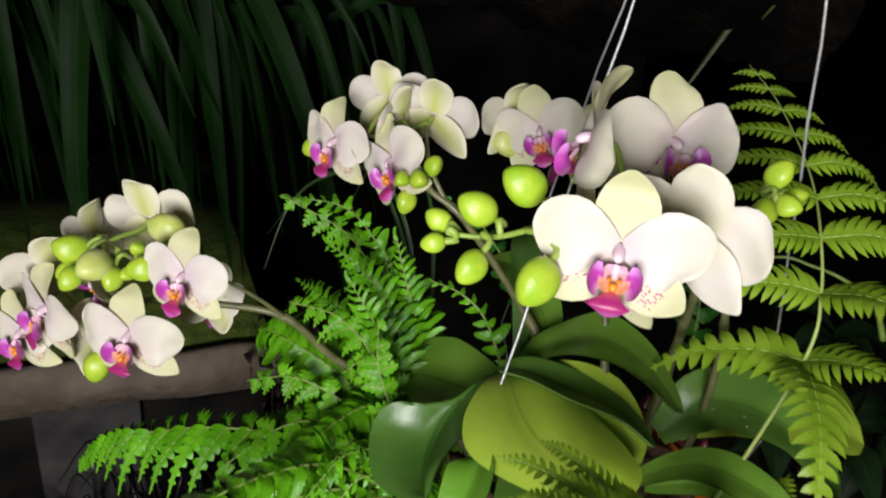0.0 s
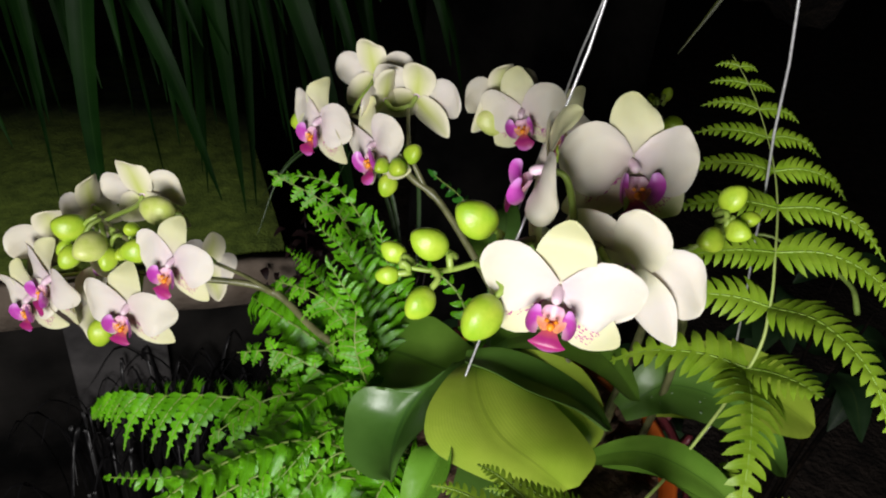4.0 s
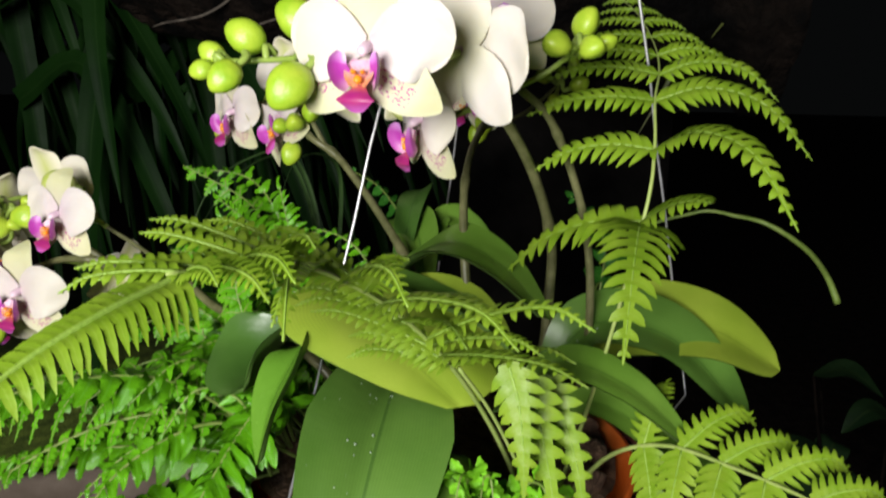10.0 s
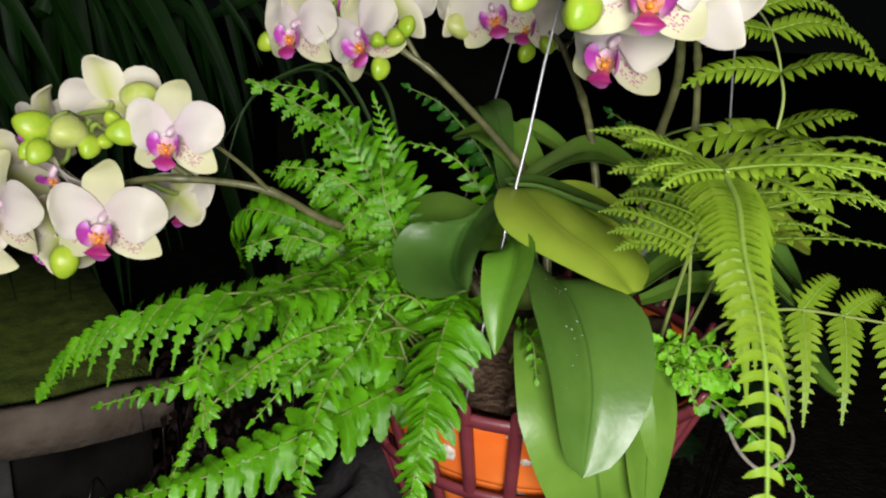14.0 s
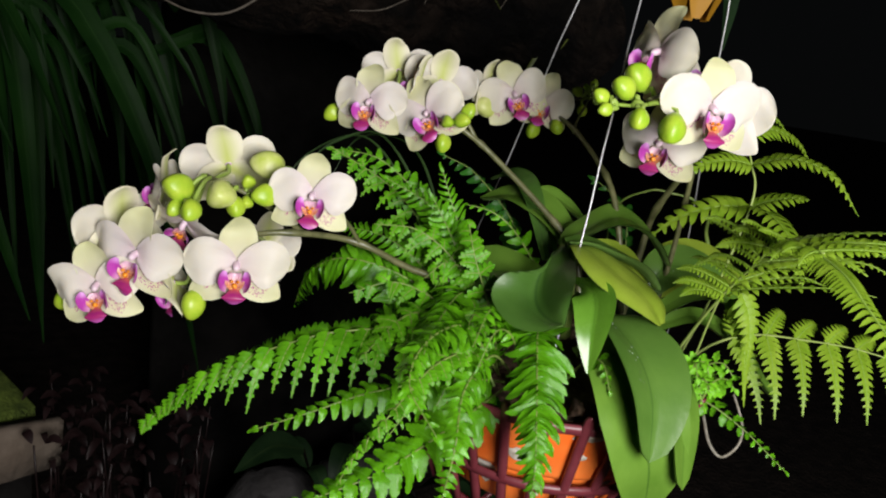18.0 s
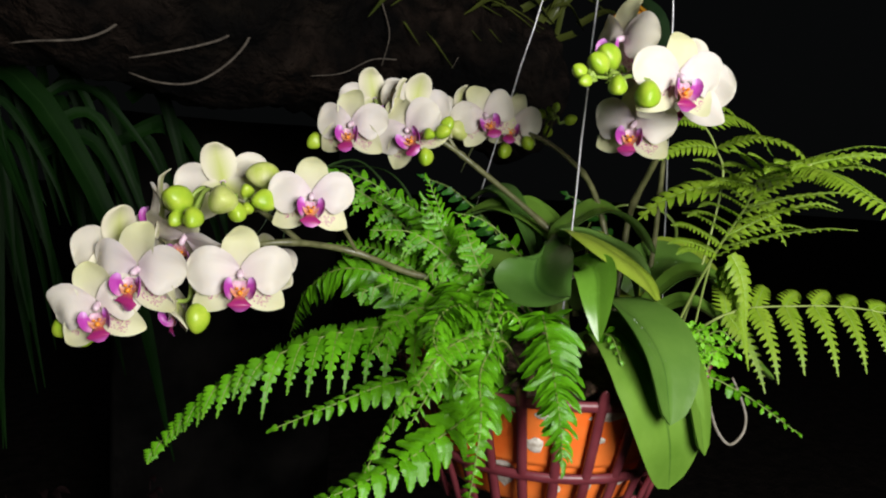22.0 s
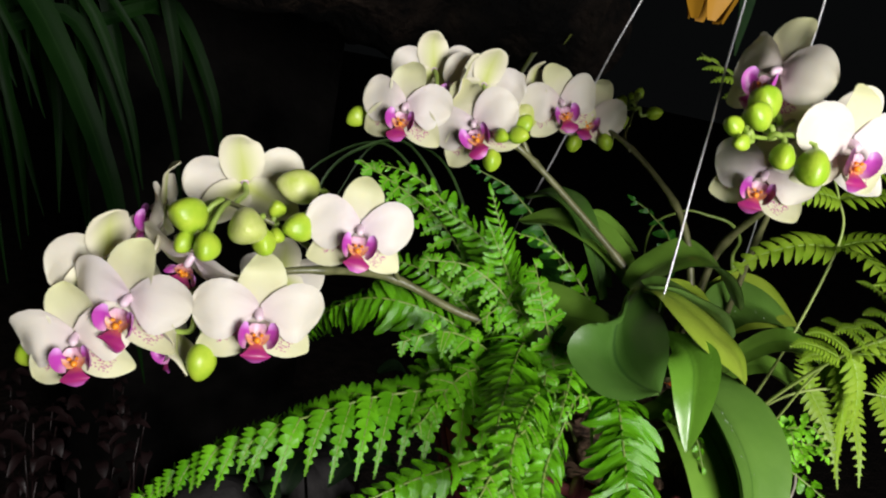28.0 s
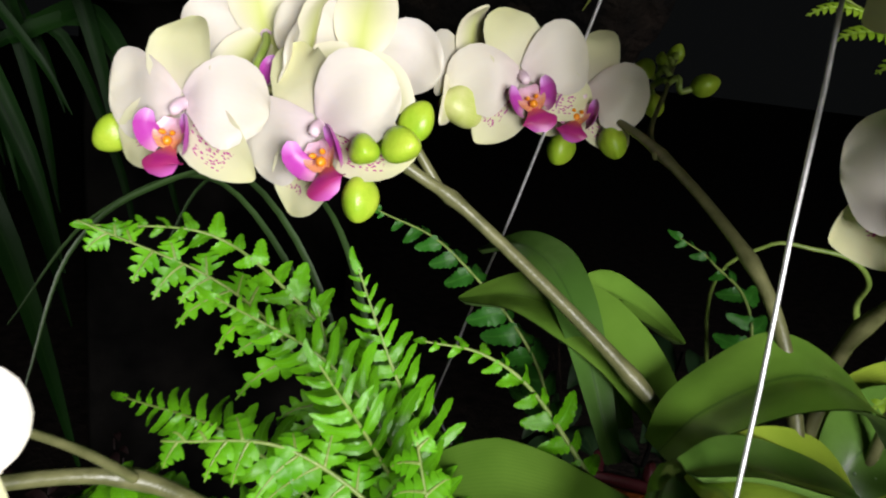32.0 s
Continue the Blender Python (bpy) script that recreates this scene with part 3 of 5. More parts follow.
def flower(key, c, face, up, size=0.053, seed=0, spread=1.0, cupped=0.06, plain=False):
    """One moth orchid flower. c: where its petals meet; face: the way it looks; up: towards its upper sepal."""
    rg = random.Random(seed + 11)
    c = Vector(c)
    z = Vector(face).normalized()
    x = Vector(up).cross(z).normalized()
    y = z.cross(x)
    S = size / 0.053
    pose3 = Matrix((x, y, z)).transposed().to_4x4()
    pose3.translation = c
    inv = pose3.inverted()
    j = lambda a: rg.uniform(-a, a)
    # column with its stalk
    m = Mesh()
    m.tube(spline([V(0, 0.0005, -0.001), V(0, -0.0006, 0.0025), V(0, -0.0018, 0.0042), V(0, -0.0034, 0.0046)], 8), [0.0019 * S, 0.0020 * S, 0.0020 * S, 0.0020 * S, 0.0020 * S, 0.0020 * S, 0.0018 * S, 0.0013 * S, 0.0004], 9)
    foot = inv @ nearest(key, c - z * 0.012)
    m.tube(spline([V(0, 0, -0.0005), V(0, -0.001, -0.008), foot.lerp(V(0, 0, -0.012), 0.35) + V(0, 0.001, 0), foot], 12), [0.0014] * 13, 6, 1)
    fl = part("flower", m, [COLUMN, SPIKE_GREEN], None, "open white moth orchid bloom with a magenta lip")
    fl.matrix_world = pose3
    fl.parent = orchid
    fl.matrix_parent_inverse = Matrix.Translation(orchid.location).inverted()

    def leafy(name, ax, w, n, mats, cup, wave=0.05, fold=0.0, thick=0.0005, nv=8, nu=11):
        mm = Mesh()
        # closer rows towards the tip keep its edge round
        warp = lambda x: math.sin(x * math.pi / 2)
        line = spline([Vector(a) * S for a in ax], 120)
        mm.blade([line[min(120, round(120 * warp(i / nu)))] for i in range(nu + 1)], lambda x: w(warp(x)) * S, n, nv, fold, cup, thick, wave, rg.random() * 6, (0, 1))
        part(name, mm, mats, fl)

    # upper and lower sepals
    oval = lambda u, k=0.0102: k * (max(0.0, math.sin(math.pi * min(1, 0.10 + 0.90 * u) ** 0.85))) ** 0.62 + 0.0003
    leafy("sepal", [(0, 0.001, -0.0006), (j(.001), 0.011, 0.0012), (j(.001), 0.0195, 0.0006 + j(.002)), (j(.0015), 0.0258, -0.0022 + j(.003))], oval, (0, 0, 1), [SEPAL, PETAL_BACK if plain else SEPAL_BACK], cupped)
    for s in (-1, 1):
        leafy("sepal", [(s * 0.0006, -0.001, -0.0012), (s * 0.0085, -0.0085, -0.0005), (s * (0.0170 + j(.001)) * spread, -0.0145, -0.0015 + j(.002)), (s * 0.0245 * spread, -0.0192 + j(.001), -0.004 + j(.002))],
              lambda u: 0.0100 * (max(0.0, math.sin(math.pi * min(1, 0.09 + 0.91 * u) ** 0.8))) ** 0.7 + 0.0003, (0, 0, 1), [SEPAL_LOW, PETAL_BACK if plain else SEPAL_BACK], cupped)
    # broad petals
    for s in (-1, 1):
        leafy("petal", [(s * 0.001, 0.0005, 0.0008), (s * 0.0085, 0.0018, 0.0026), (s * 0.0190 * spread, 0.0014 + j(.001), 0.0018 + j(.002)), (s * 0.0282 * spread, -0.0006 + j(.001), -0.002 + j(.002))],
              lambda u: 0.0134 * (max(0.0, math.sin(math.pi * (0.05 + 0.95 * u ** 1.25)))) ** 0.52 * (0.56 + 0.44 * min(1, u * 2.0)) + 0.0003, (0, 0, 1), [PETAL, PETAL_BACK], cupped * 0.8, 0.10, nv=10, nu=13)
    # lip: two upright side lobes, the dark pointed middle lobe and the orange callus
    for s in (-1, 1):
        mm = Mesh()
        mm.blade(spline([V(s * 0.0042, -0.0130, 0.0050) * S, V(s * 0.0062, -0.0105, 0.0072) * S, V(s * 0.0070, -0.0065, 0.0088) * S, V(s * 0.0058, -0.0024, 0.0084) * S], 9),
                 lambda u: 0.0034 * S * (max(0.0, math.sin(math.pi * (0.12 + 0.86 * u)))) ** 0.45 + 0.0002, (s * -0.68, 0.10, 0.70), 6, 0, 0.35, 0.0006, 0.03, 0, (0, 0))
        part("lip_side_lobe", mm, LIP_SIDE, fl, "magenta side lobe of the lip")
    mm = Mesh()
    mm.blade(spline([V(0, -0.0118, 0.0050) * S, V(0, -0.0150, 0.0090) * S, V(0, -0.0178, 0.0104) * S, V(j(.001), -0.0212, 0.0090 + j(.002)) * S], 12),
             lambda u: S * (0.0018 + 0.0049 * min(1.0, (u / 0.55) ** 1.3) * max(0.0, 1 - (max(0.0, u - 0.58) / 0.43) ** 1.7)), (0, 0.5, 1), 6, 0, -0.16, 0.0007, 0.04, 0, (0, 0))
    part("lip_middle_lobe", mm, LIP, fl, "dark magenta pointed lip lobe")
    mm = Mesh()
    for s in (-1, 1):
        mm.ball(V(s * 0.0016, -0.0085, 0.0075) * S, (s * 0.3, 0.2, 1), 0.0024 * S, 0.0009 * S, 6, 7)
    mm.ball(V(0, -0.0108, 0.0075) * S, (0, -0.6, 1), 0.0028 * S, 0.0016 * S, 6, 7)
    part("callus", mm, CALLUS, fl, "orange callus")
    mm = Mesh()
    mm.blade(spline([V(0, -0.0045, 0.0035) * S, V(0, -0.0075, 0.0042) * S, V(0, -0.0110, 0.0052) * S, V(0, -0.0135, 0.0064) * S], 8),
             lambda u: S * (0.0030 + 0.0022 * math.sin(math.pi * u)), (0, 0.2, 1), 6, 0, 0.5, 0.0006, 0, 0, (0, 0))
    part("lip_throat", mm, THROAT, fl, "pale striped throat of the lip")
    return fl


UP = (0, 0, 1)
flower("L", (-0.1435, 0.332, 1.2895), (-0.25, -0.95, 0.10), UP, 0.054, 1)
flower("L", (-0.1085, 0.317, 1.3345), (-0.34, -0.92, 0.18), (0.02, 0, 1), 0.047, 2, 0.95)
flower("L", (-0.1945, 0.350, 1.2900), (-0.62, -0.76, 0.05), (0.1, 0, 1), 0.054, 3, 0.92, 0.2)
flower("L", (-0.2135, 0.357, 1.2700), (-0.42, -0.88, 0.10), (-0.28, 0, 1), 0.050, 4, 0.9, 0.25)
flower("L", (-0.2000, 0.376, 1.3000), (-0.40, 0.88, 0.25), (-0.2, 0, 1), 0.054, 5)
flower("L", (-0.1440, 0.371, 1.3390), (0.18, 0.92, 0.30), (-0.22, 0, 1), 0.052, 6)
flower("L", (-0.1690, 0.354, 1.3080), (-0.55, -0.45, -0.65), (0.1, -0.6, 1), 0.046, 7)
flower("L", (-0.1730, 0.357, 1.2700), (-0.80, 0.30, -0.35), (-0.1, 0.2, 1), 0.046, 8, 0.8, 0.3)
flower("L", (-0.1780, 0.377, 1.3240), (-0.93, 0.35, 0.10), (0.0, 0, 1), 0.046, 9, 0.9)
flower("L", (-0.1150, 0.3800, 1.2880), (0.35, 0.80, -0.45), (0.1, 0.3, 1), 0.044, 23, 0.9, 0.2)
flower("M", (-0.0490, 0.3995, 1.3830), (-0.66, -0.74, 0.06), (0.0, 0, 1), 0.050, 10, 0.95, 0.18)
flower("M", (-0.0155, 0.3790, 1.3810), (-0.74, -0.66, 0.08), (-0.42, 0.42, 1), 0.052, 11, 0.95, 0.18)
flower("M", (-0.0210, 0.4230, 1.4040), (0.25, 0.92, 0.25), (-0.2, 0, 1), 0.048, 12)
flower("M", (0.0040, 0.4050, 1.4010), (0.30, 0.90, 0.28), (0.15, 0, 1), 0.050, 13)
flower("M", (-0.0140, 0.4020, 1.3980), (-0.75, 0.55, 0.35), (-0.2, 0, 1), 0.044, 14, 0.8, 0.25)
flower("N", (0.0640, 0.4030, 1.3995), (-0.38, -0.92, 0.08), (-0.40, 0.1, 1), 0.050, 15, 0.95, 0.15)
flower("N", (0.0890, 0.3980, 1.3960), (-0.72, -0.68, 0.08), (0.15, 0, 1), 0.046, 16, 0.9, 0.2)
flower("N", (0.0520, 0.4200, 1.4010), (-0.45, 0.85, 0.15), (-0.2, 0, 1), 0.045, 17)
flower("A", (0.0645, 0.2130, 1.4110), (-0.24, -0.96, 0.06), UP, 0.0515, 18)
flower("A", (0.0965, 0.2790, 1.4300), (0.20, -0.93, 0.32), (0.0, 0, 1), 0.057, 19)
flower("A", (0.0590, 0.2520, 1.4360), (-0.98, 0.05, 0.15), (0.12, -0.12, 1), 0.054, 20, 0.95)
flower("A", (0.0920, 0.2320, 1.4110), (0.62, 0.76, 0.15), (0.1, 0, 1), 0.055, 21, plain=True)
flower("A", (0.0770, 0.2560, 1.3880), (-0.82, -0.52, -0.08), (0.05, -0.1, 1), 0.050, 22, 0.95, 0.15)


def bud(key, c, length, axis, pale=False, fat=0.40):
    c = Vector(c)
    a = Vector(axis).normalized()
    m = Mesh()
    m.ball(c, a, length * 0.94, length * fat * 0.98, 16, 24, 0, 0.16, 0.09)
    base = c - a * length * 0.48
    foot = nearest(key, base)
    m.tube(spline([base + a * 0.002, base - a * 0.004, base.lerp(foot, 0.6) + V(0, 0, 0.003), foot], 10), [0.0013] * 11, 6, 1)
    wpart("bud", m, [BUD_PALE if pale else BUD, SPIKE_GREEN], orchid, "closed yellow-green flower bud")


for key, c, ln, ax, pale in (
        ("L", (-0.1746, 0.3460, 1.3285), 0.020, (-0.6, -0.5, 0.4), False), ("L", (-0.1700, 0.3310, 1.3200), 0.014, (-0.3, -0.7, -0.5), False),
        ("L", (-0.1768, 0.3407, 1.3187), 0.011, (-0.5, -0.5, -0.5), False), ("L", (-0.1554, 0.3270, 1.3300), 0.020, (-0.3, -0.8, 0.1), True),
        ("L", (-0.1475, 0.3270, 1.3240), 0.013, (0.0, -0.7, -0.6), False), ("L", (-0.1317, 0.3280, 1.3305), 0.016, (-0.8, -0.4, 0.0), False),
        ("L", (-0.1260, 0.3480, 1.3440), 0.020, (-0.8, 0.1, 0.1), True), ("L", (-0.1385, 0.3400, 1.3350), 0.010, (-0.3, -0.6, 0.5), False),
        ("L", (-0.1653, 0.3380, 1.2640), 0.017, (-0.1, -0.3, -0.9), False), ("L", (-0.2273, 0.3741, 1.2563), 0.016, (-0.7, 0.1, -0.6), False),
        ("L", (-0.2180, 0.3700, 1.2510), 0.013, (-0.3, -0.2, -0.8), False), ("L", (-0.1410, 0.3300, 1.3255), 0.009, (-0.2, -0.8, 0.1), False),
        ("M", (-0.0651, 0.4251, 1.3708), 0.014, (-0.7, 0.0, -0.6), False), ("M", (-0.0095, 0.3600, 1.3775), 0.0105, (-0.3, -0.8, 0.0), False),
        ("M", (-0.0010, 0.3560, 1.3795), 0.0125, (0.2, -0.9, 0.2), False), ("M", (-0.0067, 0.3680, 1.3630), 0.0135, (-0.2, -0.4, -0.8), False),
        ("M", (0.0060, 0.3620, 1.3850), 0.012, (0.3, -0.2, 0.8), False),
        ("N", (0.0490, 0.4150, 1.3864), 0.020, (-0.8, -0.3, 0.2), True), ("N", (0.0917, 0.4120, 1.3740), 0.014, (-0.4, -0.3, -0.8), False),
        ("N", (0.0954, 0.3870, 1.3800), 0.0125, (0.1, -0.6, -0.8), False), ("N", (0.1346, 0.4118, 1.3926), 0.0105, (-0.2, -0.5, -0.7), False),
        ("N", (0.1452, 0.4155, 1.4134), 0.0085, (0.0, -0.3, 0.9), False), ("N", (0.1469, 0.3988, 1.4025), 0.0115, (0.7, -0.4, 0.3), False),
        ("N", (0.1284, 0.4134, 1.4064), 0.0100, (-0.8, -0.2, 0.3), False), ("N", (0.1365, 0.4140, 1.4110), 0.0055, (-0.3, -0.2, 0.8), False),
        ("A", (0.0357, 0.2386, 1.4205), 0.0175, (-0.7, -0.2, 0.5), False), ("A", (0.0199, 0.2290, 1.4142), 0.0145, (-0.7, -0.1, 0.4), False),
        ("A", (0.0075, 0.2300, 1.4085), 0.0100, (-0.8, 0.0, 0.5), False), ("A", (0.0062, 0.2235, 1.4030), 0.0085, (-0.9, -0.1, -0.2), False),
        ("A", (0.0184, 0.2120, 1.4010), 0.0125, (-0.5, -0.5, -0.6), False), ("A", (0.0398, 0.2110, 1.3985), 0.0175, (-0.5, -0.5, -0.7), False),
        ("R", (0.1365, 0.2694, 1.4235), 0.0125, (0.4, -0.2, 0.8), False), ("R", (0.1380, 0.2600, 1.4145), 0.0110, (0.5, -0.6, 0.1), False),
        ("R", (0.1250, 0.2500, 1.4150), 0.0120, (-0.6, -0.6, 0.1), False), ("R", (0.1440, 0.2660, 1.4170), 0.0080, (0.8, -0.1, 0.3), False)):
    bud(key, c, ln, ax, pale)


def orchid_leaf(pts, half, normal, mat, fold=0.10, cup=0.0, twist=0.0, seed=0, blunt=0.62, neck=0.0):
    """A fleshy leaf along pts; up to neck of its length it stays a narrow channelled stalk."""
    m = Mesh()
    wd = lambda u: half * (max(0.0, math.sin(math.pi * (0.12 + 0.88 * u))) ** blunt) * (0.55 + 0.45 * min(1, 2 * u)) * (0.20 + 0.80 * min(1.0, u / neck) ** 1.6 if neck else 1.0) + 0.0004
    m.blade(spline(pts, 26), wd, normal, 10, fold, cup, 0.0022, 0.03, seed, (0, 1), twist)
    return wpart("leaf", m, [mat, LEAF_UNDER], orchid, "broad fleshy orchid leaf")


def spread_leaf(left, rib, right, mat, puff=0.10):
    """A fleshy leaf with two uneven halves: its left margin, its rib and its right margin as curves."""
    n, h = 26, 5
    a, b, c = spline(left, n), spline(rib, n), spline(right, n)
    m = Mesh()
    for i in range(n + 1):
        t = (b[min(i + 1, n)] - b[max(i - 1, 0)]).normalized()
        up = (c[i] - a[i]).cross(t)
        up = up.normalized() if up.length > 1e-7 else V(0, 0, 1)
        up = up if up.dot(V(-0.3, -0.5, 0.8)) > 0 else -up
        for j in range(2 * h + 1):
            e, f = (a[i], (h - j) / h) if j < h else (c[i], (j - h) / h)
            q = b[i].lerp(e, f) + up * (e - b[i]).length * puff * math.sin(math.pi * f)
            m.v.append(q)
            m.v.append(q - up * (0.0003 if j in (0, 2 * h) else 0.0018))
    w = 2 * (2 * h + 1)
    for i in range(n):
        for j in range(2 * h):
            o = i * w + 2 * j
            uv = [(i / n, j / (2 * h)), (i / n, (j + 1) / (2 * h)), ((i + 1) / n, (j + 1) / (2 * h)), ((i + 1) / n, j / (2 * h))]
            m.quad((o, o + 2, o + w + 2, o + w), uv)
            m.quad((o + w + 1, o + w + 3, o + 3, o + 1), uv[::-1], 1)
    return wpart("leaf", m, [mat, LEAF_UNDER], orchid, "broad fleshy orchid leaf")


# leaves that hang over the front of the basket
orchid_leaf([(0.064, 0.272, 1.256), (0.060, 0.240, 1.262), (0.062, 0.212, 1.240), (0.070, 0.204, 1.206), (0.079, 0.209, 1.172)], 0.0285, (-0.18, -0.92, 0.34), LEAF, 0.14, seed=1, blunt=0.5)
front_leaf = orchid_leaf([(0.069, 0.292, 1.266), (0.0665, 0.264, 1.2770), (0.0650, 0.230, 1.2690), (0.0620, 0.206, 1.250), (0.0560, 0.192, 1.219)], 0.0275, (0.12, -0.75, 0.62), LEAF_DULL, 0.36, seed=2, blunt=0.48)
orchid_leaf([(0.080, 0.266, 1.256), (0.084, 0.236, 1.260), (0.088, 0.207, 1.240), (0.087, 0.192, 1.197)], 0.0185, (0.25, -0.88, 0.35), LEAF, 0.12, seed=4, blunt=0.5)


def droplets(leaf, n, lo, hi, seed):
    """Water drops that sit on the upper face of a leaf, between lo and hi of its length."""
    rg = random.Random(seed)
    m = Mesh()
    for i in range(n):
        row, col = rg.randint(int(lo * 26), int(hi * 26)), rg.randint(4, 9)
        a = leaf.data.vertices[(row * 11 + col) * 2].co
        b = leaf.data.vertices[((row + 1) * 11 + col) * 2].co
        c = leaf.data.vertices[(row * 11 + col + 1) * 2].co
        up = (c - a).cross(b - a).normalized()
        q = a + (b - a) * rg.random() + (c - a) * rg.random()
        r = 0.0002 + 0.0005 * rg.random() ** 2.5
        m.ball(q, up, r * 1.4, r, 5, 7, 0, 0.0)
    ob = part("water_drops", m, WATER, leaf, "clear water drops")


# crown stem, sheathed by the bases of the leaves
m = Mesh()
m.tube(spline([(0.066, 0.302, 1.250), (0.060, 0.298, 1.285), (0.054, 0.294, 1.305), (0.046, 0.285, 1.313)], 16), [0.0080 - 0.0028 * i / 16 for i in range(17)], 10)
wpart("crown_stem", m, RACHIS, orchid, "short yellow-green stem where the leaves join")
# short shining leaf, the broad folded one beside it and the short one behind
orchid_leaf([(0.040, 0.272, 1.300), (0.0365, 0.247, 1.3030), (0.0325, 0.2335, 1.298), (0.0260, 0.2235, 1.283), (0.0225, 0.2170, 1.2630)], 0.0118, (-0.70, -0.62, 0.25), LEAF_SHINE, 0.42, seed=5, blunt=0.85, neck=0.45)
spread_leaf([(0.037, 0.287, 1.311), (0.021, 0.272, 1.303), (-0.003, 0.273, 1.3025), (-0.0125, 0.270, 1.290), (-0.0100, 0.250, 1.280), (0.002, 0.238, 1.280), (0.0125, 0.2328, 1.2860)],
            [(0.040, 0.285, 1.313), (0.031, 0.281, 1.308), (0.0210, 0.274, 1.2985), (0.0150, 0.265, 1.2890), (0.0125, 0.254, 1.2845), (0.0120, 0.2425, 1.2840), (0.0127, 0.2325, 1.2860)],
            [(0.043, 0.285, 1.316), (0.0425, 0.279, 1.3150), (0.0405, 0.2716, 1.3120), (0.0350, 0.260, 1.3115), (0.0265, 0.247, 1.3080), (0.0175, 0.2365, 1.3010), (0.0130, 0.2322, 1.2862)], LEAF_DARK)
spread_leaf([(0.045, 0.284, 1.316), (0.034, 0.266, 1.3205), (0.0255, 0.244, 1.3170), (0.0310, 0.2307, 1.3083), (0.0640, 0.2300, 1.2915), (0.0900, 0.2395, 1.2790)],
            [(0.050, 0.286, 1.316), (0.047, 0.270, 1.3190), (0.0510, 0.254, 1.3140), (0.0610, 0.2445, 1.3060), (0.0770, 0.2410, 1.2960), (0.0950, 0.2430, 1.2785)],
            [(0.056, 0.288, 1.315), (0.070, 0.281, 1.3140), (0.0860, 0.270, 1.3060), (0.1010, 0.263, 1.2950), (0.1090, 0.2570, 1.2850), (0.1010, 0.2460, 1.2785)], LEAF_YELLOW, 0.06)
# leaves behind
orchid_leaf([(0.074, 0.303, 1.298), (0.068, 0.335, 1.322), (0.056, 0.366, 1.3300), (0.043, 0.393, 1.322)], 0.0125, (-0.35, -0.35, 0.9), LEAF, 0.32, seed=7, blunt=0.75)
orchid_leaf([(0.070, 0.330, 1.300), (0.076, 0.358, 1.3310), (0.090, 0.357, 1.3290), (0.106, 0.346, 1.318)], 0.0080, (-0.2, -0.45, 0.9), LEAF, 0.30, seed=8, blunt=0.75)
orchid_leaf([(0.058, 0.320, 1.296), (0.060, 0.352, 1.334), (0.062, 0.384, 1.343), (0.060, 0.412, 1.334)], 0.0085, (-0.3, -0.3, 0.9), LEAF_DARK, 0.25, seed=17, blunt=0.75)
orchid_leaf([(0.056, 0.303, 1.310), (0.067, 0.3000, 1.322), (0.0858, 0.2900, 1.3340), (0.108, 0.284, 1.3260), (0.130, 0.280, 1.3040)], 0.0160, (-0.12, -0.16, 1.0), LEAF, 0.16, seed=9, blunt=0.55)
# the narrow one under it, seen on its edge
orchid_leaf([(0.042, 0.281, 1.3200), (0.056, 0.279, 1.3200), (0.0740, 0.277, 1.3140), (0.0981, 0.2749, 1.3051), (0.118, 0.272, 1.290)], 0.0115, (0.25, -0.05, 0.9), LEAF_DULL, 0.30, seed=16, blunt=0.6)
# yellowed leaf
orchid_leaf([(0.056, 0.292, 1.305), (0.074, 0.286, 1.3120), (0.092, 0.280, 1.3060), (0.106, 0.276, 1.290), (0.1130, 0.276, 1.272)], 0.0135, (0.10, -0.45, 0.85), LEAF_YELLOW, 0.24, seed=10, blunt=0.50)
# leaves on the far side of the pot
orchid_leaf([(0.136, 0.318, 1.268), (0.164, 0.310, 1.2930), (0.202, 0.303, 1.2960), (0.2345, 0.300, 1.2790)], 0.0240, (0.18, -0.50, 0.85), LEAF_YELLOW, 0.16, seed=11, blunt=0.50)
far_leaf = orchid_leaf([(0.132, 0.306, 1.272), (0.152, 0.303, 1.2960), (0.186, 0.292, 1.2930), (0.2155, 0.2770, 1.2640)], 0.0190, (0.2, -0.5, 0.85), LEAF_DULL, 0.26, seed=12)
orchid_leaf([(0.108, 0.276, 1.264), (0.130, 0.256, 1.2940), (0.158, 0.245, 1.2900), (0.1840, 0.2400, 1.2690)], 0.0100, (0.25, -0.45, 0.85), LEAF, 0.16, seed=13)
orchid_leaf([(0.064, 0.302, 1.282), (0.032, 0.306, 1.290), (0.004, 0.318, 1.288), (-0.014, 0.336, 1.266)], 0.0255, (-0.35, -0.25, 1), LEAF, 0.14, seed=14, blunt=0.5)
orchid_leaf([(0.122, 0.282, 1.258), (0.152, 0.268, 1.2720), (0.190, 0.257, 1.2500), (0.217, 0.2535, 1.2240), (0.233, 0.2500, 1.2130)], 0.0095, (0.1, -0.55, 0.8), LEAF, 0.25, seed=18, blunt=0.6)
droplets(front_leaf, 22, 0.30, 0.75, 4)
droplets(far_leaf, 10, 0.15, 0.5, 5)
m = Mesh()
m.tube(spline([(0.112, 0.250, 1.235), (0.140, 0.238, 1.222), (0.1596, 0.250, 1.2068), (0.1797, 0.256, 1.1797), (0.1983, 0.258, 1.1650), (0.2123, 0.258, 1.1710), (0.2132, 0.257, 1.1838), (0.2040, 0.256, 1.2000), (0.1950, 0.258, 1.2155)], 44), [0.0013 - 0.0004 * i / 44 for i in range(45)], 7)
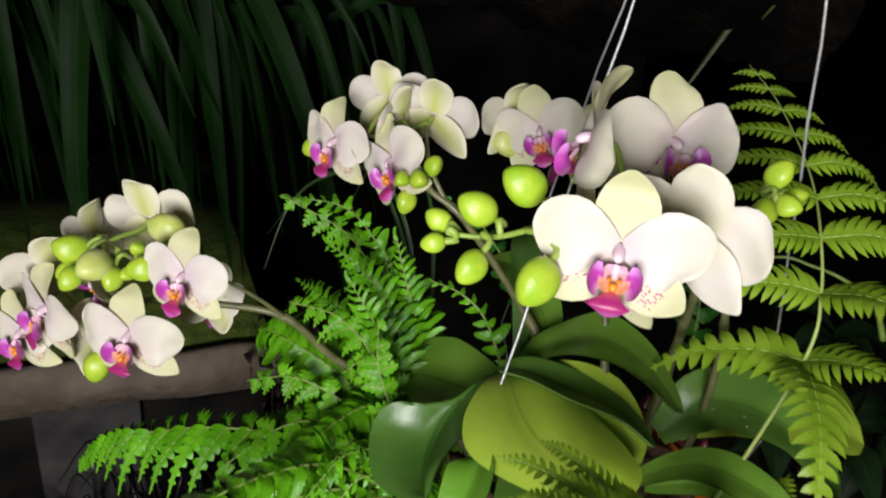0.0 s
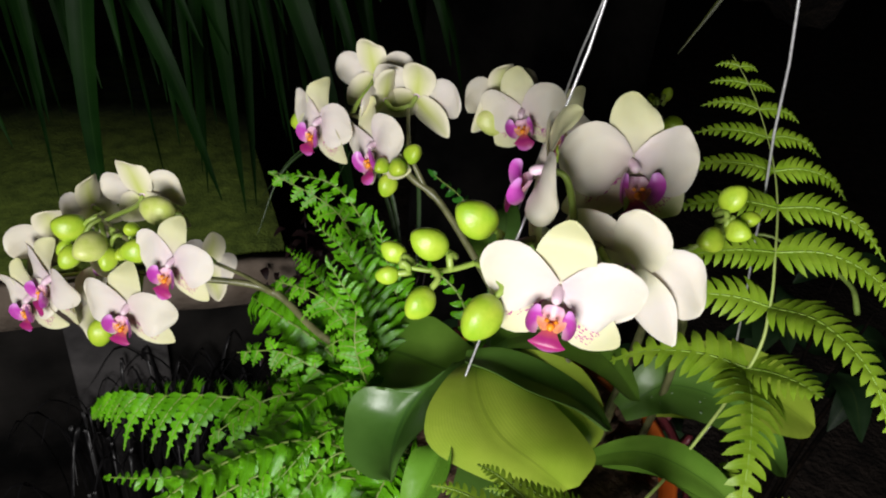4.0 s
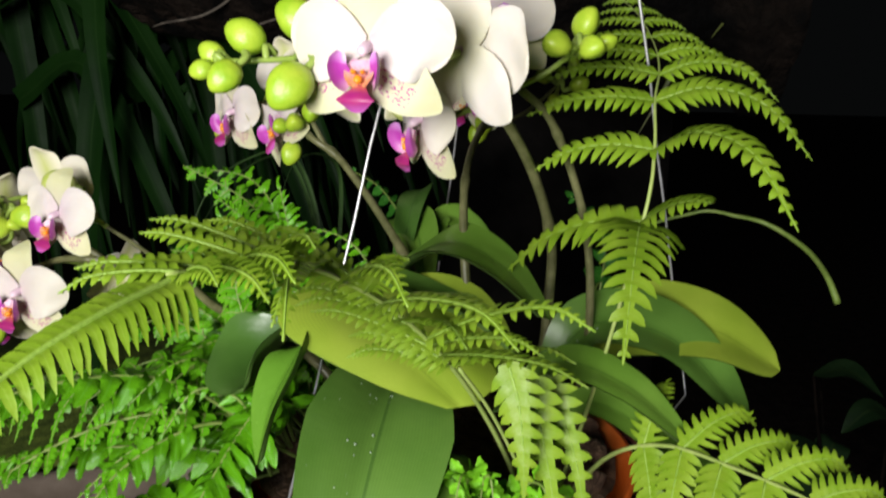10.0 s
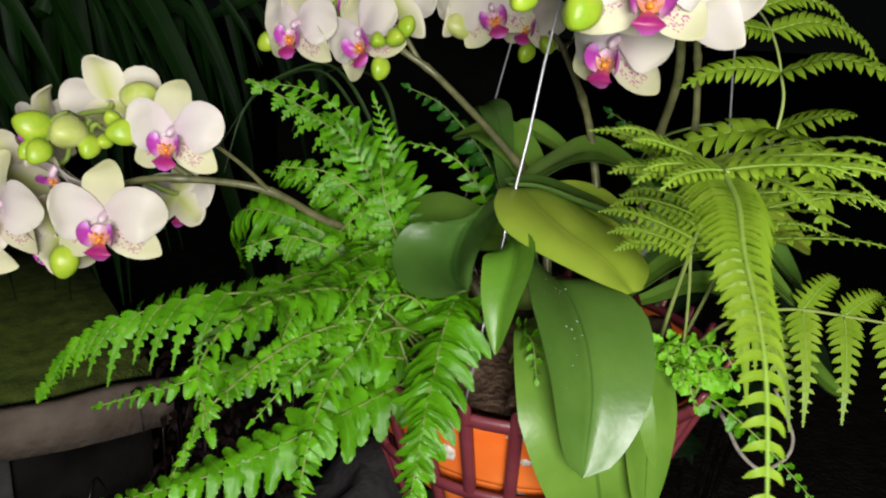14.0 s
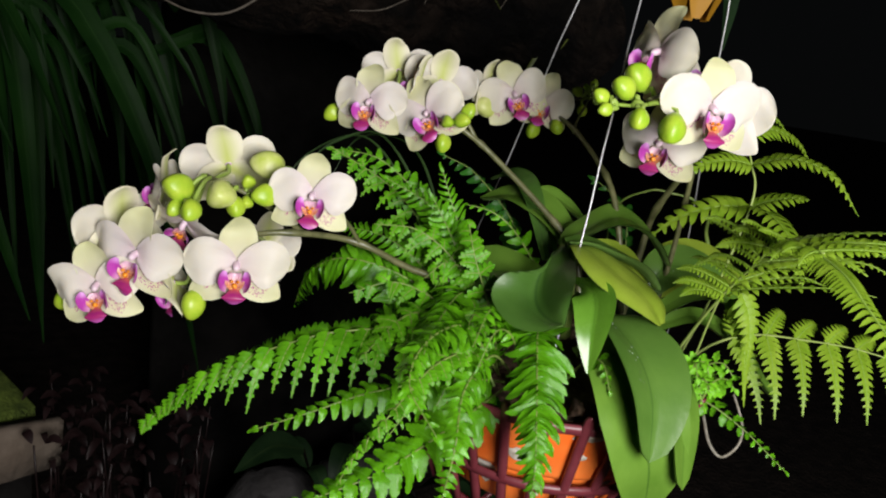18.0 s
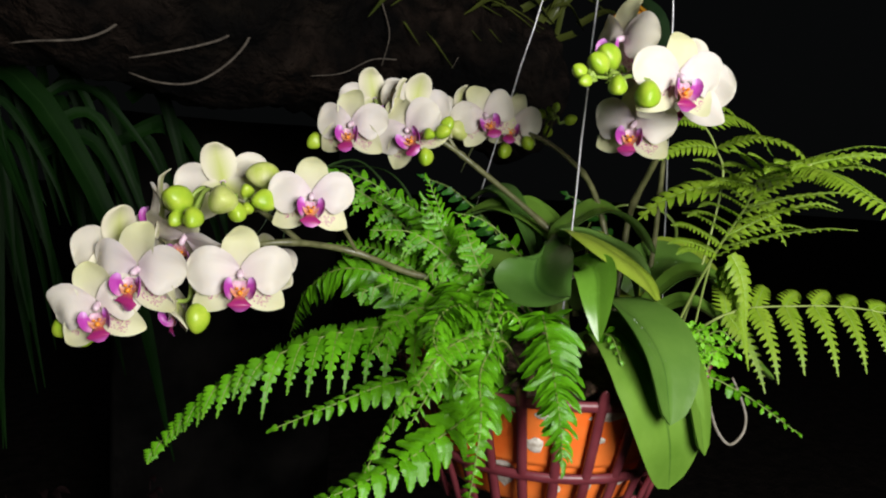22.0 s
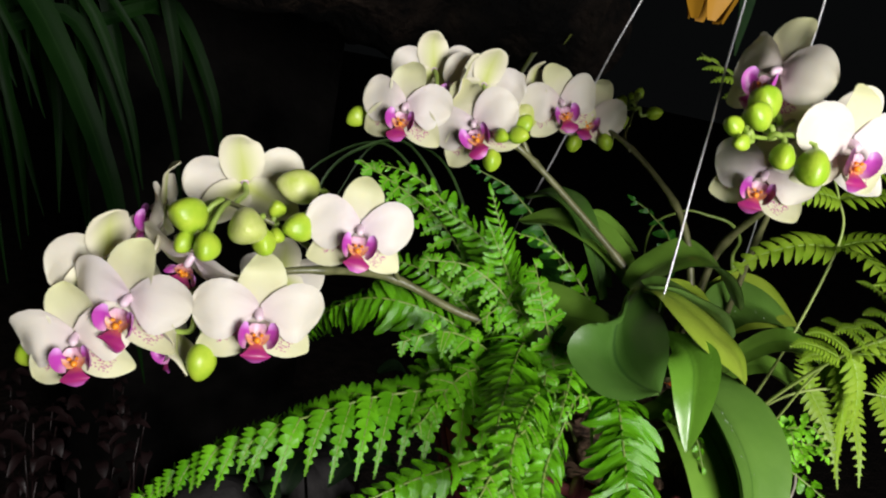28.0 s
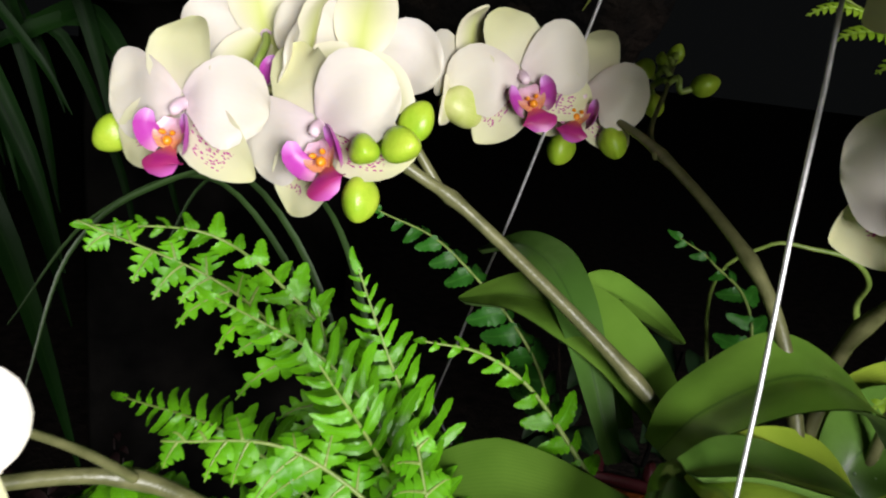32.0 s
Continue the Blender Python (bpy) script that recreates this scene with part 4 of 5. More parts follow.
wpart("aerial_root", m, ROOT, orchid, "pale grey aerial root")


# ---- ferns ----
def leaflet_mesh(name, mat, kind, seed):
    """A leaflet of unit length along +x, its face to +z."""
    rg = random.Random(seed)
    m = Mesh()
    bend = rg.uniform(0.10, 0.25)
    ax = spline([V(0, 0, 0), V(0.35, 0.02, 0.03), V(0.7, 0.02, -bend * 0.4), V(1.0, -0.02, -bend)], 22)
    if kind == "sword":
        wd = lambda u: 0.235 * max(0.0, 1 - u ** 1.5) ** 0.75 * (0.88 + 0.24 * ((u * 7) % 1.0)) * (0.85 + 0.15 * min(1, 6 * u)) + 0.004
    elif kind == "narrow":
        ax = spline([V(0, 0, 0), V(0.35, 0.05, 0.02), V(0.7, 0.05, -bend * 0.5), V(1.0, -0.06, -bend * 1.3)], 16)
        wd = lambda u: 0.155 * max(0.0, 1 - u ** 2.2) ** 0.6 * (0.86 + 0.26 * ((u * 6) % 1.0)) * (0.8 + 0.2 * min(1, 8 * u)) + 0.004
    elif kind == "round":
        wd = lambda u: 0.30 * (max(0.0, math.sin(math.pi * (0.06 + 0.90 * u))) ** 0.7) * (1 + 0.14 * math.sin(22 * u)) + 0.004
    else:
        wd = lambda u: 0.33 * (1 - u) ** 0.5 * (0.84 + 0.30 * ((u * 6) % 1.0)) * (0.80 + 0.20 * min(1, 5 * u)) + 0.004
    m.blade(ax, wd, (0, 0, 1), 4, 0.14, 0.0, 0.02, 0.20, seed, (0, 0))
    return m.data(name, [mat])


SWORD = [leaflet_mesh("leaflet", FERN, "sword", i) for i in range(4)]
BROAD = [leaflet_mesh("leaflet", FERN, "broad", i + 9) for i in range(4)]
NARROW = [leaflet_mesh("leaflet", FERN, "narrow", i + 60) for i in range(4)]
ROUND = [leaflet_mesh("leaflet", FERN, "round", i + 20) for i in range(3)]
BUTTON = [leaflet_mesh("leaflet", FERN_BRIGHT, "round", i + 40) for i in range(3)]
DEEP = [leaflet_mesh("leaflet", FERN_DEEP, "broad", i + 30) for i in range(3)]


def frame_at(line, i, normal):
    t = (line[min(i + 1, len(line) - 1)] - line[max(i - 1, 0)]).normalized()
    s = t.cross(Vector(normal)).normalized()
    return t, s, s.cross(t)


def pinnate(m, line, lobe, normal, n, lean=0.35, ratio=0.42, droop=0.2, seed=0, rr=0.0004, taper=None, lens=0.0005, mi=(0, 1), pack=0.40, point=0.0, web=0.0):
    """Adds a feather-like pinna to m: a midrib with n pairs of lobes, the longest of length lobe; web: how far they are joined at the midrib."""
    rg = random.Random(seed)
    N = len(line) - 1
    room = sum((b - a).length for a, b in zip(line, line[1:])) / n * pack
    m.tube(line, [rr * (1.3 - 0.9 * i / N) for i in range(N + 1)], 5, mi[1])
    taper = taper or (lambda u: max(0.10, (1 - u) ** 0.75) * min(1, 0.75 + 3 * u))
    if web:
        m.blade(line, lambda x: lobe * taper(x) * web + 0.0001, normal, 2, 0.10, 0, lens * 0.8, 0.05, seed, (mi[0], mi[0]))
    for k in range(n):
        u = (k + 0.6) / (n + 0.2)
        i = min(N, int(u * N))
        f = u * N - i
        p = line[i].lerp(line[min(i + 1, N)], f)
        t, s, up = frame_at(line, i, normal)
        ln = lobe * taper(u)
        for sg in (-1, 1):
            d = (s * sg + t * (lean + rg.uniform(-.06, .06))).normalized()
            q = [p, p + d * ln * 0.5 + up * ln * 0.05, p + d * ln + t * ln * 0.12 - up * ln * (droop + rg.uniform(-.05, .08))]
            w = min(ln * ratio * 0.5, room)
            m.blade(spline(q, 4), lambda x: w * ((1 - point) * max(0.0, (1 - x ** 2.4)) ** 0.6 + point * (1 - x) ** 0.6) * (1.0 + 0.06 * math.sin(20 * x)) + 0.00008, up, 2, 0.10, 0, lens, 0.05, k, (mi[0], mi[0]))


def frond(fern, pts, normal, meshes, longest, gap, droop=0.15, lean=0.25, seed=0, stalk=0.08, jit=1.0, rad=0.0007, taper=None, label="arching fern frond"):
    """A once-divided frond: a stalk with leaflets in two rows."""
    rg = random.Random(seed)
    line = spline(pts, 60)
    L = [0.0]
    for a, b in zip(line, line[1:]):
        L.append(L[-1] + (b - a).length)
    m = Mesh()
    m.tube(line, [rad * (1.25 - 0.85 * i / 60) for i in range(61)], 6)
    fr = wpart("frond", m, RACHIS, fern, label)
    taper = taper or (lambda u: max(0.10, min(1, 0.55 + 1.9 * u) * (1 - u) ** 0.55))
    s = stalk * L[-1]
    while s < L[-1] * 0.985:
        i = min(59, next(q for q in range(60) if L[q + 1] >= s))
        p = line[i].lerp(line[i + 1], (s - L[i]) / max(1e-6, L[i + 1] - L[i]))
        t, sd, up = frame_at(line, i, normal)
        u = s / L[-1]
        for sg in (1, -1):
            ln = longest * taper(u) * rg.uniform(1 - 0.34 * jit, 1 + 0.15 * jit)
            x = (sd * sg + t * (lean + 0.5 * u * u + jit * rg.uniform(-.2, .2)) - up * (droop + jit * rg.uniform(-.35, .3))).normalized()
            zz = (up + sd * (sg * droop + jit * rg.uniform(-.3, .3)) + t * jit * rg.uniform(-.75, .6)).normalized()
            y = zz.cross(x).normalized()
            zz = x.cross(y)
            mt = Matrix((x, y, zz)).transposed().to_4x4() @ Matrix.Scale(ln, 4)
            mt.translation = p + t * gap * (0.25 if sg < 0 else 0)
            ob = new("leaflet", rg.choice(meshes))
            ob.parent = fr
            ob.matrix_parent_inverse = Matrix.Identity(4)
            ob.matrix_basis = mt
        s += gap * (0.55 + 0.45 * taper(u))
    tip = new("leaflet", rg.choice(meshes))
    tip.parent = fr
    t, sd, up = frame_at(line, 59, normal)
    mt = Matrix((t, up.cross(t), up)).transposed().to_4x4() @ Matrix.Scale(longest * 0.3, 4)
    mt.translation = line[-1] - t * longest * 0.05
    tip.matrix_basis = mt
    return fr


def feathery(fern, pts, normal, longest, gap, mats, lobe=0.006, droop=0.5, lean=0.3, seed=0, stalk=0.1, rad=0.0007, ratio=0.6, lobes=9, taper=None, name="pinna", label="twice-divided fern frond", sides=(1, -1), curl=0.3, face=V(-0.3, -0.9, 0.25), pack=0.58, point=0.2, far=1.0, jit=0.0, turn=0.0, web=0.0, lift=0.0):
    """A twice-divided frond: a stalk with feather-like pinnae in two rows; jit loosens their order."""
    rg = random.Random(seed)
    line = spline(pts, 60)
    L = [0.0]
    for a, b in zip(line, line[1:]):
        L.append(L[-1] + (b - a).length)
    m = Mesh()
    m.tube(line, [rad * (1.25 - 0.85 * i / 60) for i in range(61)], 6)
    fr = wpart("frond", m, RACHIS_PALE if mats is LM else mats[1], fern, label)
    web = web or (0.30 if mats is GM else 0.0)
    taper = taper or (lambda u: max(0.14, min(1, 0.7 + 1.4 * u) * (1 - u) ** 0.5))
    s = stalk * L[-1]
    while s < L[-1] * 0.98:
        i = min(59, next(q for q in range(60) if L[q + 1] >= s))
        p = line[i].lerp(line[i + 1], (s - L[i]) / max(1e-6, L[i + 1] - L[i]))
        t, sd, up = frame_at(line, i, normal)
        u = s / L[-1]
        for sg in sides:
            ln = longest * taper(u) * rg.uniform(0.88 - 0.25 * jit, 1.08 + 0.1 * jit) * (far if sg < 0 else 1.0)
            d = (sd * sg + t * (lean + 0.4 * u + jit * rg.uniform(-.3, .3)) + up * (lift + jit * rg.uniform(-.4, .4))).normalized()
            at = p + t * gap * jit * rg.uniform(-.35, .35)
            sag = droop * (1 + jit * rg.uniform(-.5, .5))
            q = [at, at + d * ln * 0.35 - V(0, 0, 1) * ln * sag * 0.12, at + d * ln * 0.72 - V(0, 0, 1) * ln * sag * 0.5, at + d * ln * 0.95 - V(0, 0, 1) * ln * sag * (0.8 + curl)]
            pm = Mesh()
            hang = max(turn, min(1.0, droop))
            pinnate(pm, spline(q, 14), lobe * (0.5 + 0.5 * taper(u)), up * (1 - hang) + face * hang + V(rg.uniform(-.5, .5), 0, rg.uniform(-.3, .6)) * jit, max(4, int(lobes * (0.5 + 0.5 * taper(u)))), 0.3, ratio, 0.15, rg.randrange(999), pack=pack, point=point, web=web)
            ob = part(name, pm, mats, fr)
        s += gap * (0.45 + 0.55 * taper(u))
    return fr


sword_fern = thing("sword_fern", (-0.005, 0.27, ZR), "bright wet green sword fern with arching toothed fronds, in the basket", "fern")
lace_fern = thing("lace_fern", (0.0, 0.30, ZR), "fresh green finely divided fern with arching fronds, in the basket", "fern")
lime_fern = thing("lime_fern", (0.135, 0.265, ZR), "lime-green feathery fern with an upright frond, in the basket", "fern")


def tuft(fern, meshes, n, base, reach, lift, seed):
    """Short fronds that cross one another in the middle of a clump."""
    rg = random.Random(seed)
    for i in range(n):
        w = rg.uniform(2.0, 4.9)
        ln = rg.uniform(*reach)
        d = V(math.cos(w), math.sin(w), 0)
        side = V(-d.y, d.x, 0) * rg.uniform(-0.025, 0.025)
        b = Vector(base) + V(rg.uniform(-.03, .022), rg.uniform(-.03, .03), 0)
        h = rg.uniform(*lift)
        frond(fern, [b, b + d * ln * 0.3 + V(0, 0, h * 0.8), b + d * ln * 0.7 + V(0, 0, h) + side * 0.5, b + d * ln + V(0, 0, h * 0.55) + side],
              (rg.uniform(-.6, .2), -0.6, rg.uniform(.2, .9)), rg.choice(meshes), rg.uniform(0.011, 0.019), 0.0074, 0.25, 0.35, seed * 10 + i, 0.3)


LM = [LIME, LIME_RIB]
GM = [FERN_LACE, RACHIS]
FALL = lambda u: max(0.10, min(1, 0.8 + u) * (1 - u) ** 0.9)
# the longest arches out sideways, its pinnae hanging
feathery(lace_fern, [(0.02, 0.295, 1.235), (-0.02, 0.295, 1.258), (-0.0844, 0.300, 1.2595), (-0.122, 0.305, 1.250), (-0.158, 0.325, 1.226), (-0.189, 0.3545, 1.180)], (0, -0.2, 1), 0.046, 0.0150, GM, 0.0098, 0.85, 0.45, 1, 0.18, ratio=1.1, lobes=11, point=0.20, taper=FALL, pack=0.50, jit=0.35, web=0.42)
# the upright one behind
feathery(lace_fern, [(0.03, 0.315, 1.235), (0.004, 0.340, 1.272), (-0.0219, 0.3700, 1.3160), (-0.0400, 0.3880, 1.3330), (-0.0770, 0.3890, 1.3520)], (-0.3, -0.75, 0.45), 0.030, 0.0130, GM, 0.0080, 0.50, 0.35, 2, 0.15, ratio=1.1, lobes=6, point=0.35, pack=0.46, jit=0.8)
feathery(lace_fern, [(0.0, 0.285, 1.235), (-0.02, 0.266, 1.258), (-0.055, 0.249, 1.258), (-0.0880, 0.2280, 1.2420), (-0.0980, 0.2340, 1.2230), (-0.1070, 0.2370, 1.2020)], (-0.2, -0.3, 1), 0.017, 0.0085, GM, 0.0070, 0.6, 0.25, 3, 0.2, ratio=1.7, lobes=4, point=0.2, taper=FALL, jit=0.6)
feathery(lace_fern, [(0.015, 0.29, 1.235), (0.0, 0.29, 1.275), (-0.012, 0.295, 1.305), (-0.014, 0.306, 1.325)], (-0.4, -0.8, 0.3), 0.026, 0.0100, GM, 0.0070, 0.25, 0.25, 4, 0.2, ratio=1.5, lobes=6, point=0.35, jit=0.8)
feathery(lace_fern, [(0.0, 0.30, 1.235), (-0.03, 0.300, 1.265), (-0.055, 0.292, 1.270), (-0.085, 0.280, 1.250)], (-0.3, -0.4, 0.9), 0.024, 0.0100, GM, 0.0070, 0.4, 0.25, 6, 0.2, ratio=1.5, lobes=6, point=0.35, jit=0.8)
# sword fronds: two low ones with broad toothed leaflets
frond(sword_fern, [(0.012, 0.275, 1.228), (-0.02, 0.262, 1.220), (-0.06, 0.246, 1.210), (-0.092, 0.242, 1.199), (-0.146, 0.249, 1.181)], (0, -0.5, 0.9), BROAD, 0.025, 0.0098, 0.25, 0.3, 1, jit=0.6)
frond(sword_fern, [(0.010, 0.275, 1.232), (-0.03, 0.272, 1.238), (-0.08, 0.268, 1.236), (-0.113, 0.268, 1.2276), (-0.140, 0.274, 1.2175)], (0, -0.5, 0.9), BROAD, 0.021, 0.0086, 0.25, 0.3, 2, jit=0.6)
# two that hang in front of the basket, one thick with narrow leaflets, one with round ones
frond(sword_fern, [(0.034, 0.282, 1.230), (0.024, 0.268, 1.262), (0.012, 0.2525, 1.2690), (-0.003, 0.222, 1.2420), (-0.010, 0.206, 1.220), (-0.014, 0.199, 1.206)], (-0.5, -0.65, 0.55), NARROW, 0.029, 0.0037, 0.24, 0.42, 4, 0.26, jit=1.0, taper=lambda u: max(0.12, min(1, 0.5 + 1.5 * u) * (1 - u) ** 0.45))
frond(sword_fern, [(0.020, 0.280, 1.232), (-0.010, 0.262, 1.256), (-0.0390, 0.2400, 1.2470), (-0.0520, 0.2190, 1.2250), (-0.0560, 0.2200, 1.186), (-0.0560, 0.226, 1.165)], (-0.5, -0.7, 0.4), SWORD, 0.017, 0.0066, 0.25, 0.35, 3, 0.30, jit=0.7)
# one raised towards the viewer and one bright in the middle
frond(sword_fern, [(0.012, 0.285, 1.232), (-0.030, 0.262, 1.274), (-0.070, 0.230, 1.282), (-0.0900, 0.205, 1.2720), (-0.086, 0.180, 1.258)], (-0.3, -0.5, 0.8), BROAD, 0.022, 0.0085, 0.25, 0.3, 22, 0.35, jit=0.8)
frond(sword_fern, [(0.026, 0.318, 1.235), (0.008, 0.312, 1.268), (-0.018, 0.296, 1.282), (-0.0525, 0.262, 1.269), (-0.064, 0.246, 1.252)], (-0.35, -0.5, 0.8), NARROW, 0.030, 0.0056, 0.30, 0.35, 23, 0.34, jit=0.55)
# a row of long leaflets below the flower spike
frond(sword_fern, [(0.01, 0.305, 1.235), (-0.03, 0.325, 1.276), (-0.0710, 0.3450, 1.2890), (-0.086, 0.378, 1.270), (-0.083, 0.414, 1.235)], (-0.2, -0.7, 0.7), NARROW, 0.030, 0.0062, 0.45, 0.3, 5, 0.25, jit=0.7)
frond(sword_fern, [(0.01, 0.285, 1.235), (-0.008, 0.270, 1.275), (-0.022, 0.255, 1.286), (-0.038, 0.240, 1.272)], (-0.4, -0.5, 0.8), SWORD, 0.018, 0.0075, 0.2, 0.3, 6)
frond(sword_fern, [(0.016, 0.310, 1.235), (-0.002, 0.318, 1.285), (-0.016, 0.322, 1.312), (-0.030, 0.325, 1.334)], (-0.4, -0.7, 0.5), NARROW, 0.026, 0.0066, 0.15, 0.25, 7, 0.25, jit=0.6)
frond(sword_fern, [(0.022, 0.330, 1.235), (0.006, 0.350, 1.270), (-0.008, 0.362, 1.300), (-0.016, 0.370, 1.330)], (-0.4, -0.8, 0.4), NARROW, 0.024, 0.0066, 0.15, 0.25, 27, 0.3, jit=0.6)
frond(sword_fern, [(0.0, 0.285, 1.232), (-0.026, 0.275, 1.248), (-0.05, 0.262, 1.240), (-0.074, 0.252, 1.218)], (-0.3, -0.6, 0.8), SWORD, 0.018, 0.0075, 0.2, 0.3, 8)
frond(sword_fern, [(0.052, 0.318, 1.290), (0.040, 0.338, 1.312), (0.026, 0.346, 1.322), (0.010, 0.352, 1.325)], (-0.3, -0.5, 0.8), BROAD, 0.013, 0.0085, 0.2, 0.3, 10)
frond(sword_fern, [(0.03, 0.330, 1.25), (0.004, 0.360, 1.300), (-0.020, 0.380, 1.330), (-0.042, 0.394, 1.346), (-0.074, 0.392, 1.350)], (-0.3, -0.75, 0.45), BROAD, 0.018, 0.0095, 0.15, 0.3, 11)
frond(sword_fern, [(0.118, 0.262, 1.222), (0.1335, 0.2365, 1.2290), (0.150, 0.212, 1.219), (0.1640, 0.1850, 1.2020)], (-0.1, -0.6, 0.7), ROUND, 0.013, 0.0072, 0.15, 0.3, 12, 0.3)
rng = random.Random(21)
for i in range(8):
    # the dense middle of the clump
    w = rng.uniform(2.5, 4.1)
    ln = rng.uniform(0.045, 0.075)
    d = V(math.cos(w), math.sin(w), 0)
    b = V(0.010, 0.290, 1.232) + V(rng.uniform(-.012, .012), rng.uniform(-.015, .015), 0)
    hgt = rng.uniform(0.016, 0.046)
    pts = [b, b + d * ln * 0.35 + V(0, 0, hgt * 0.9), b + d * ln * 0.75 + V(0, 0, hgt), b + d * ln * 1.1 + V(0, 0, hgt * 0.45 - 0.006)]
    if i % 2:
        frond(sword_fern, pts, (d.x * 0.3, -0.5, 0.8), rng.choice((SWORD, NARROW, BROAD)), rng.uniform(0.015, 0.021), 0.0074, 0.2, 0.3, 100 + i, 0.25)
    else:
        feathery(lace_fern, pts, (-0.3, -0.5, 0.8), 0.020, 0.0105, GM, 0.0066, 0.55, 0.25, 100 + i, 0.2, ratio=1.5, lobes=6, point=0.35, taper=FALL, jit=0.9)
for i in range(8):
    # and its far side
    w = rng.uniform(1.7, 3.3)
    ln = rng.uniform(0.04, 0.075)
    d = V(math.cos(w), math.sin(w), 0)
    b = V(0.018, 0.304, 1.236) + V(rng.uniform(-.012, .012), rng.uniform(-.015, .015), 0)
    hgt = rng.uniform(0.035, 0.062)
    pts = [b, b + d * ln * 0.3 + V(0, 0, hgt * 0.8), b + d * ln * 0.7 + V(0, 0, hgt), b + d * ln + V(0, 0, hgt * 0.8)]
    if i % 2:
        frond(sword_fern, pts, (-0.3, -0.75, 0.5), rng.choice((NARROW, BROAD)), rng.uniform(0.016, 0.022), 0.0072, 0.2, 0.3, 140 + i, 0.25)
    else:
        feathery(lace_fern, pts, (-0.3, -0.75, 0.5), 0.024, 0.0115, GM, 0.0064, 0.50, 0.25, 140 + i, 0.2, ratio=1.5, lobes=6, point=0.35, jit=0.9)
for i, (pts, kind) in enumerate((
        ([(0.020, 0.310, 1.235), (0.002, 0.326, 1.288), (-0.018, 0.344, 1.322), (-0.046, 0.362, 1.338)], 1),
        ([(0.018, 0.302, 1.235), (-0.008, 0.312, 1.288), (-0.034, 0.326, 1.312), (-0.062, 0.336, 1.314)], 0),
        ([(0.024, 0.325, 1.235), (0.010, 0.338, 1.290), (-0.002, 0.348, 1.322), (-0.010, 0.356, 1.346)], 1),
        ([(0.016, 0.315, 1.235), (-0.014, 0.336, 1.276), (-0.040, 0.360, 1.298), (-0.066, 0.388, 1.300)], 1),
        ([(0.006, 0.300, 1.235), (-0.020, 0.306, 1.268), (-0.052, 0.312, 1.284), (-0.080, 0.318, 1.276)], 0))):
    if kind:
        frond(sword_fern, pts, (-0.35, -0.75, 0.5), NARROW, 0.025, 0.0062, 0.25, 0.3, 170 + i, 0.3, jit=0.7)
    else:
        feathery(lace_fern, pts, (-0.35, -0.7, 0.55), 0.026, 0.0115, GM, 0.0068, 0.5, 0.3, 170 + i, 0.25, ratio=1.1, lobes=7, point=0.35, jit=0.8)
# a small bright sprig over the front leaf
frond(sword_fern, [(0.046, 0.262, 1.236), (0.044, 0.244, 1.258), (0.0430, 0.2290, 1.2620), (0.0425, 0.2190, 1.2500)], (-0.3, -0.8, 0.4), ROUND, 0.012, 0.0070, 0.15, 0.3, 24, 0.45)
frond(sword_fern, [(0.062, 0.345, 1.25), (0.066, 0.370, 1.300), (0.041, 0.397, 1.337), (0.018, 0.413, 1.349)], (-0.2, -0.6, 0.7), DEEP, 0.022, 0.0105, 0.9, 0.3, 160, 0.3)
frond(sword_fern, [(0.150, 0.345, 1.24), (0.163, 0.366, 1.312), (0.155, 0.384, 1.333), (0.146, 0.396, 1.341)], (-0.2, -0.8, 0.4), DEEP, 0.022, 0.014, 0.6, 0.3, 161, 0.4)
tuft(sword_fern, (SWORD, BROAD, ROUND), 5, (-0.008, 0.288, 1.234), (0.035, 0.060), (0.012, 0.05), 31)
small_fern = thing("button_fern", (0.115, 0.24, ZR), "small bright green round-leaved fern, in the basket", "fern")
for i, (pts, nm) in enumerate((([(0.11, 0.245, 1.232), (0.114, 0.236, 1.246), (0.118, 0.226, 1.244), (0.12, 0.218, 1.232)], (0, -0.7, 0.7)),
                               ([(0.116, 0.25, 1.232), (0.126, 0.24, 1.25), (0.134, 0.232, 1.25), (0.14, 0.224, 1.24)], (0.2, -0.7, 0.7)))):
    frond(small_fern, pts, nm, BUTTON, 0.012, 0.0055, 0.1, 0.3, 40 + i, 0.15)

rng = random.Random(44)
for i in range(14):
    w = rng.uniform(4.3, 5.6)
    d = V(math.cos(w), math.sin(w), 0)
    b = V(0.113 + rng.uniform(-.012, .010), 0.234 + rng.uniform(-.010, .010), 1.232)
    ln, h = rng.uniform(0.014, 0.026), rng.uniform(0.010, 0.034)
    frond(small_fern, [b, b + d * ln * 0.3 + V(0, 0, h * 0.8), b + d * ln * 0.7 + V(0, 0, h), b + d * ln + V(0, 0, h * 0.8)], (-0.2, -0.8, 0.55), BUTTON, rng.uniform(0.012, 0.016), 0.0066, 0.1, 0.3, 50 + i, 0.3)

# lime fern: the upright frond, its pinnae spread from the stalk in pairs
stalk = spline([(0.135, 0.268, 1.225), (0.148, 0.258, 1.285), (0.1608, 0.2539, 1.354), (0.1645, 0.2640, 1.378), (0.1660, 0.2790, 1.396), (0.1715, 0.3040, 1.4080), (0.1735, 0.3300, 1.4200), (0.1700, 0.3600, 1.4360), (0.1635, 0.3870, 1.4477)], 64)
m = Mesh()
m.tube(stalk, [0.0008 * (1.2 - 0.95 * i / 64) for i in range(65)], 7)
upright = wpart("frond", m, RACHIS_PALE, lime_fern, "upright lime-green frond on a pale stalk")


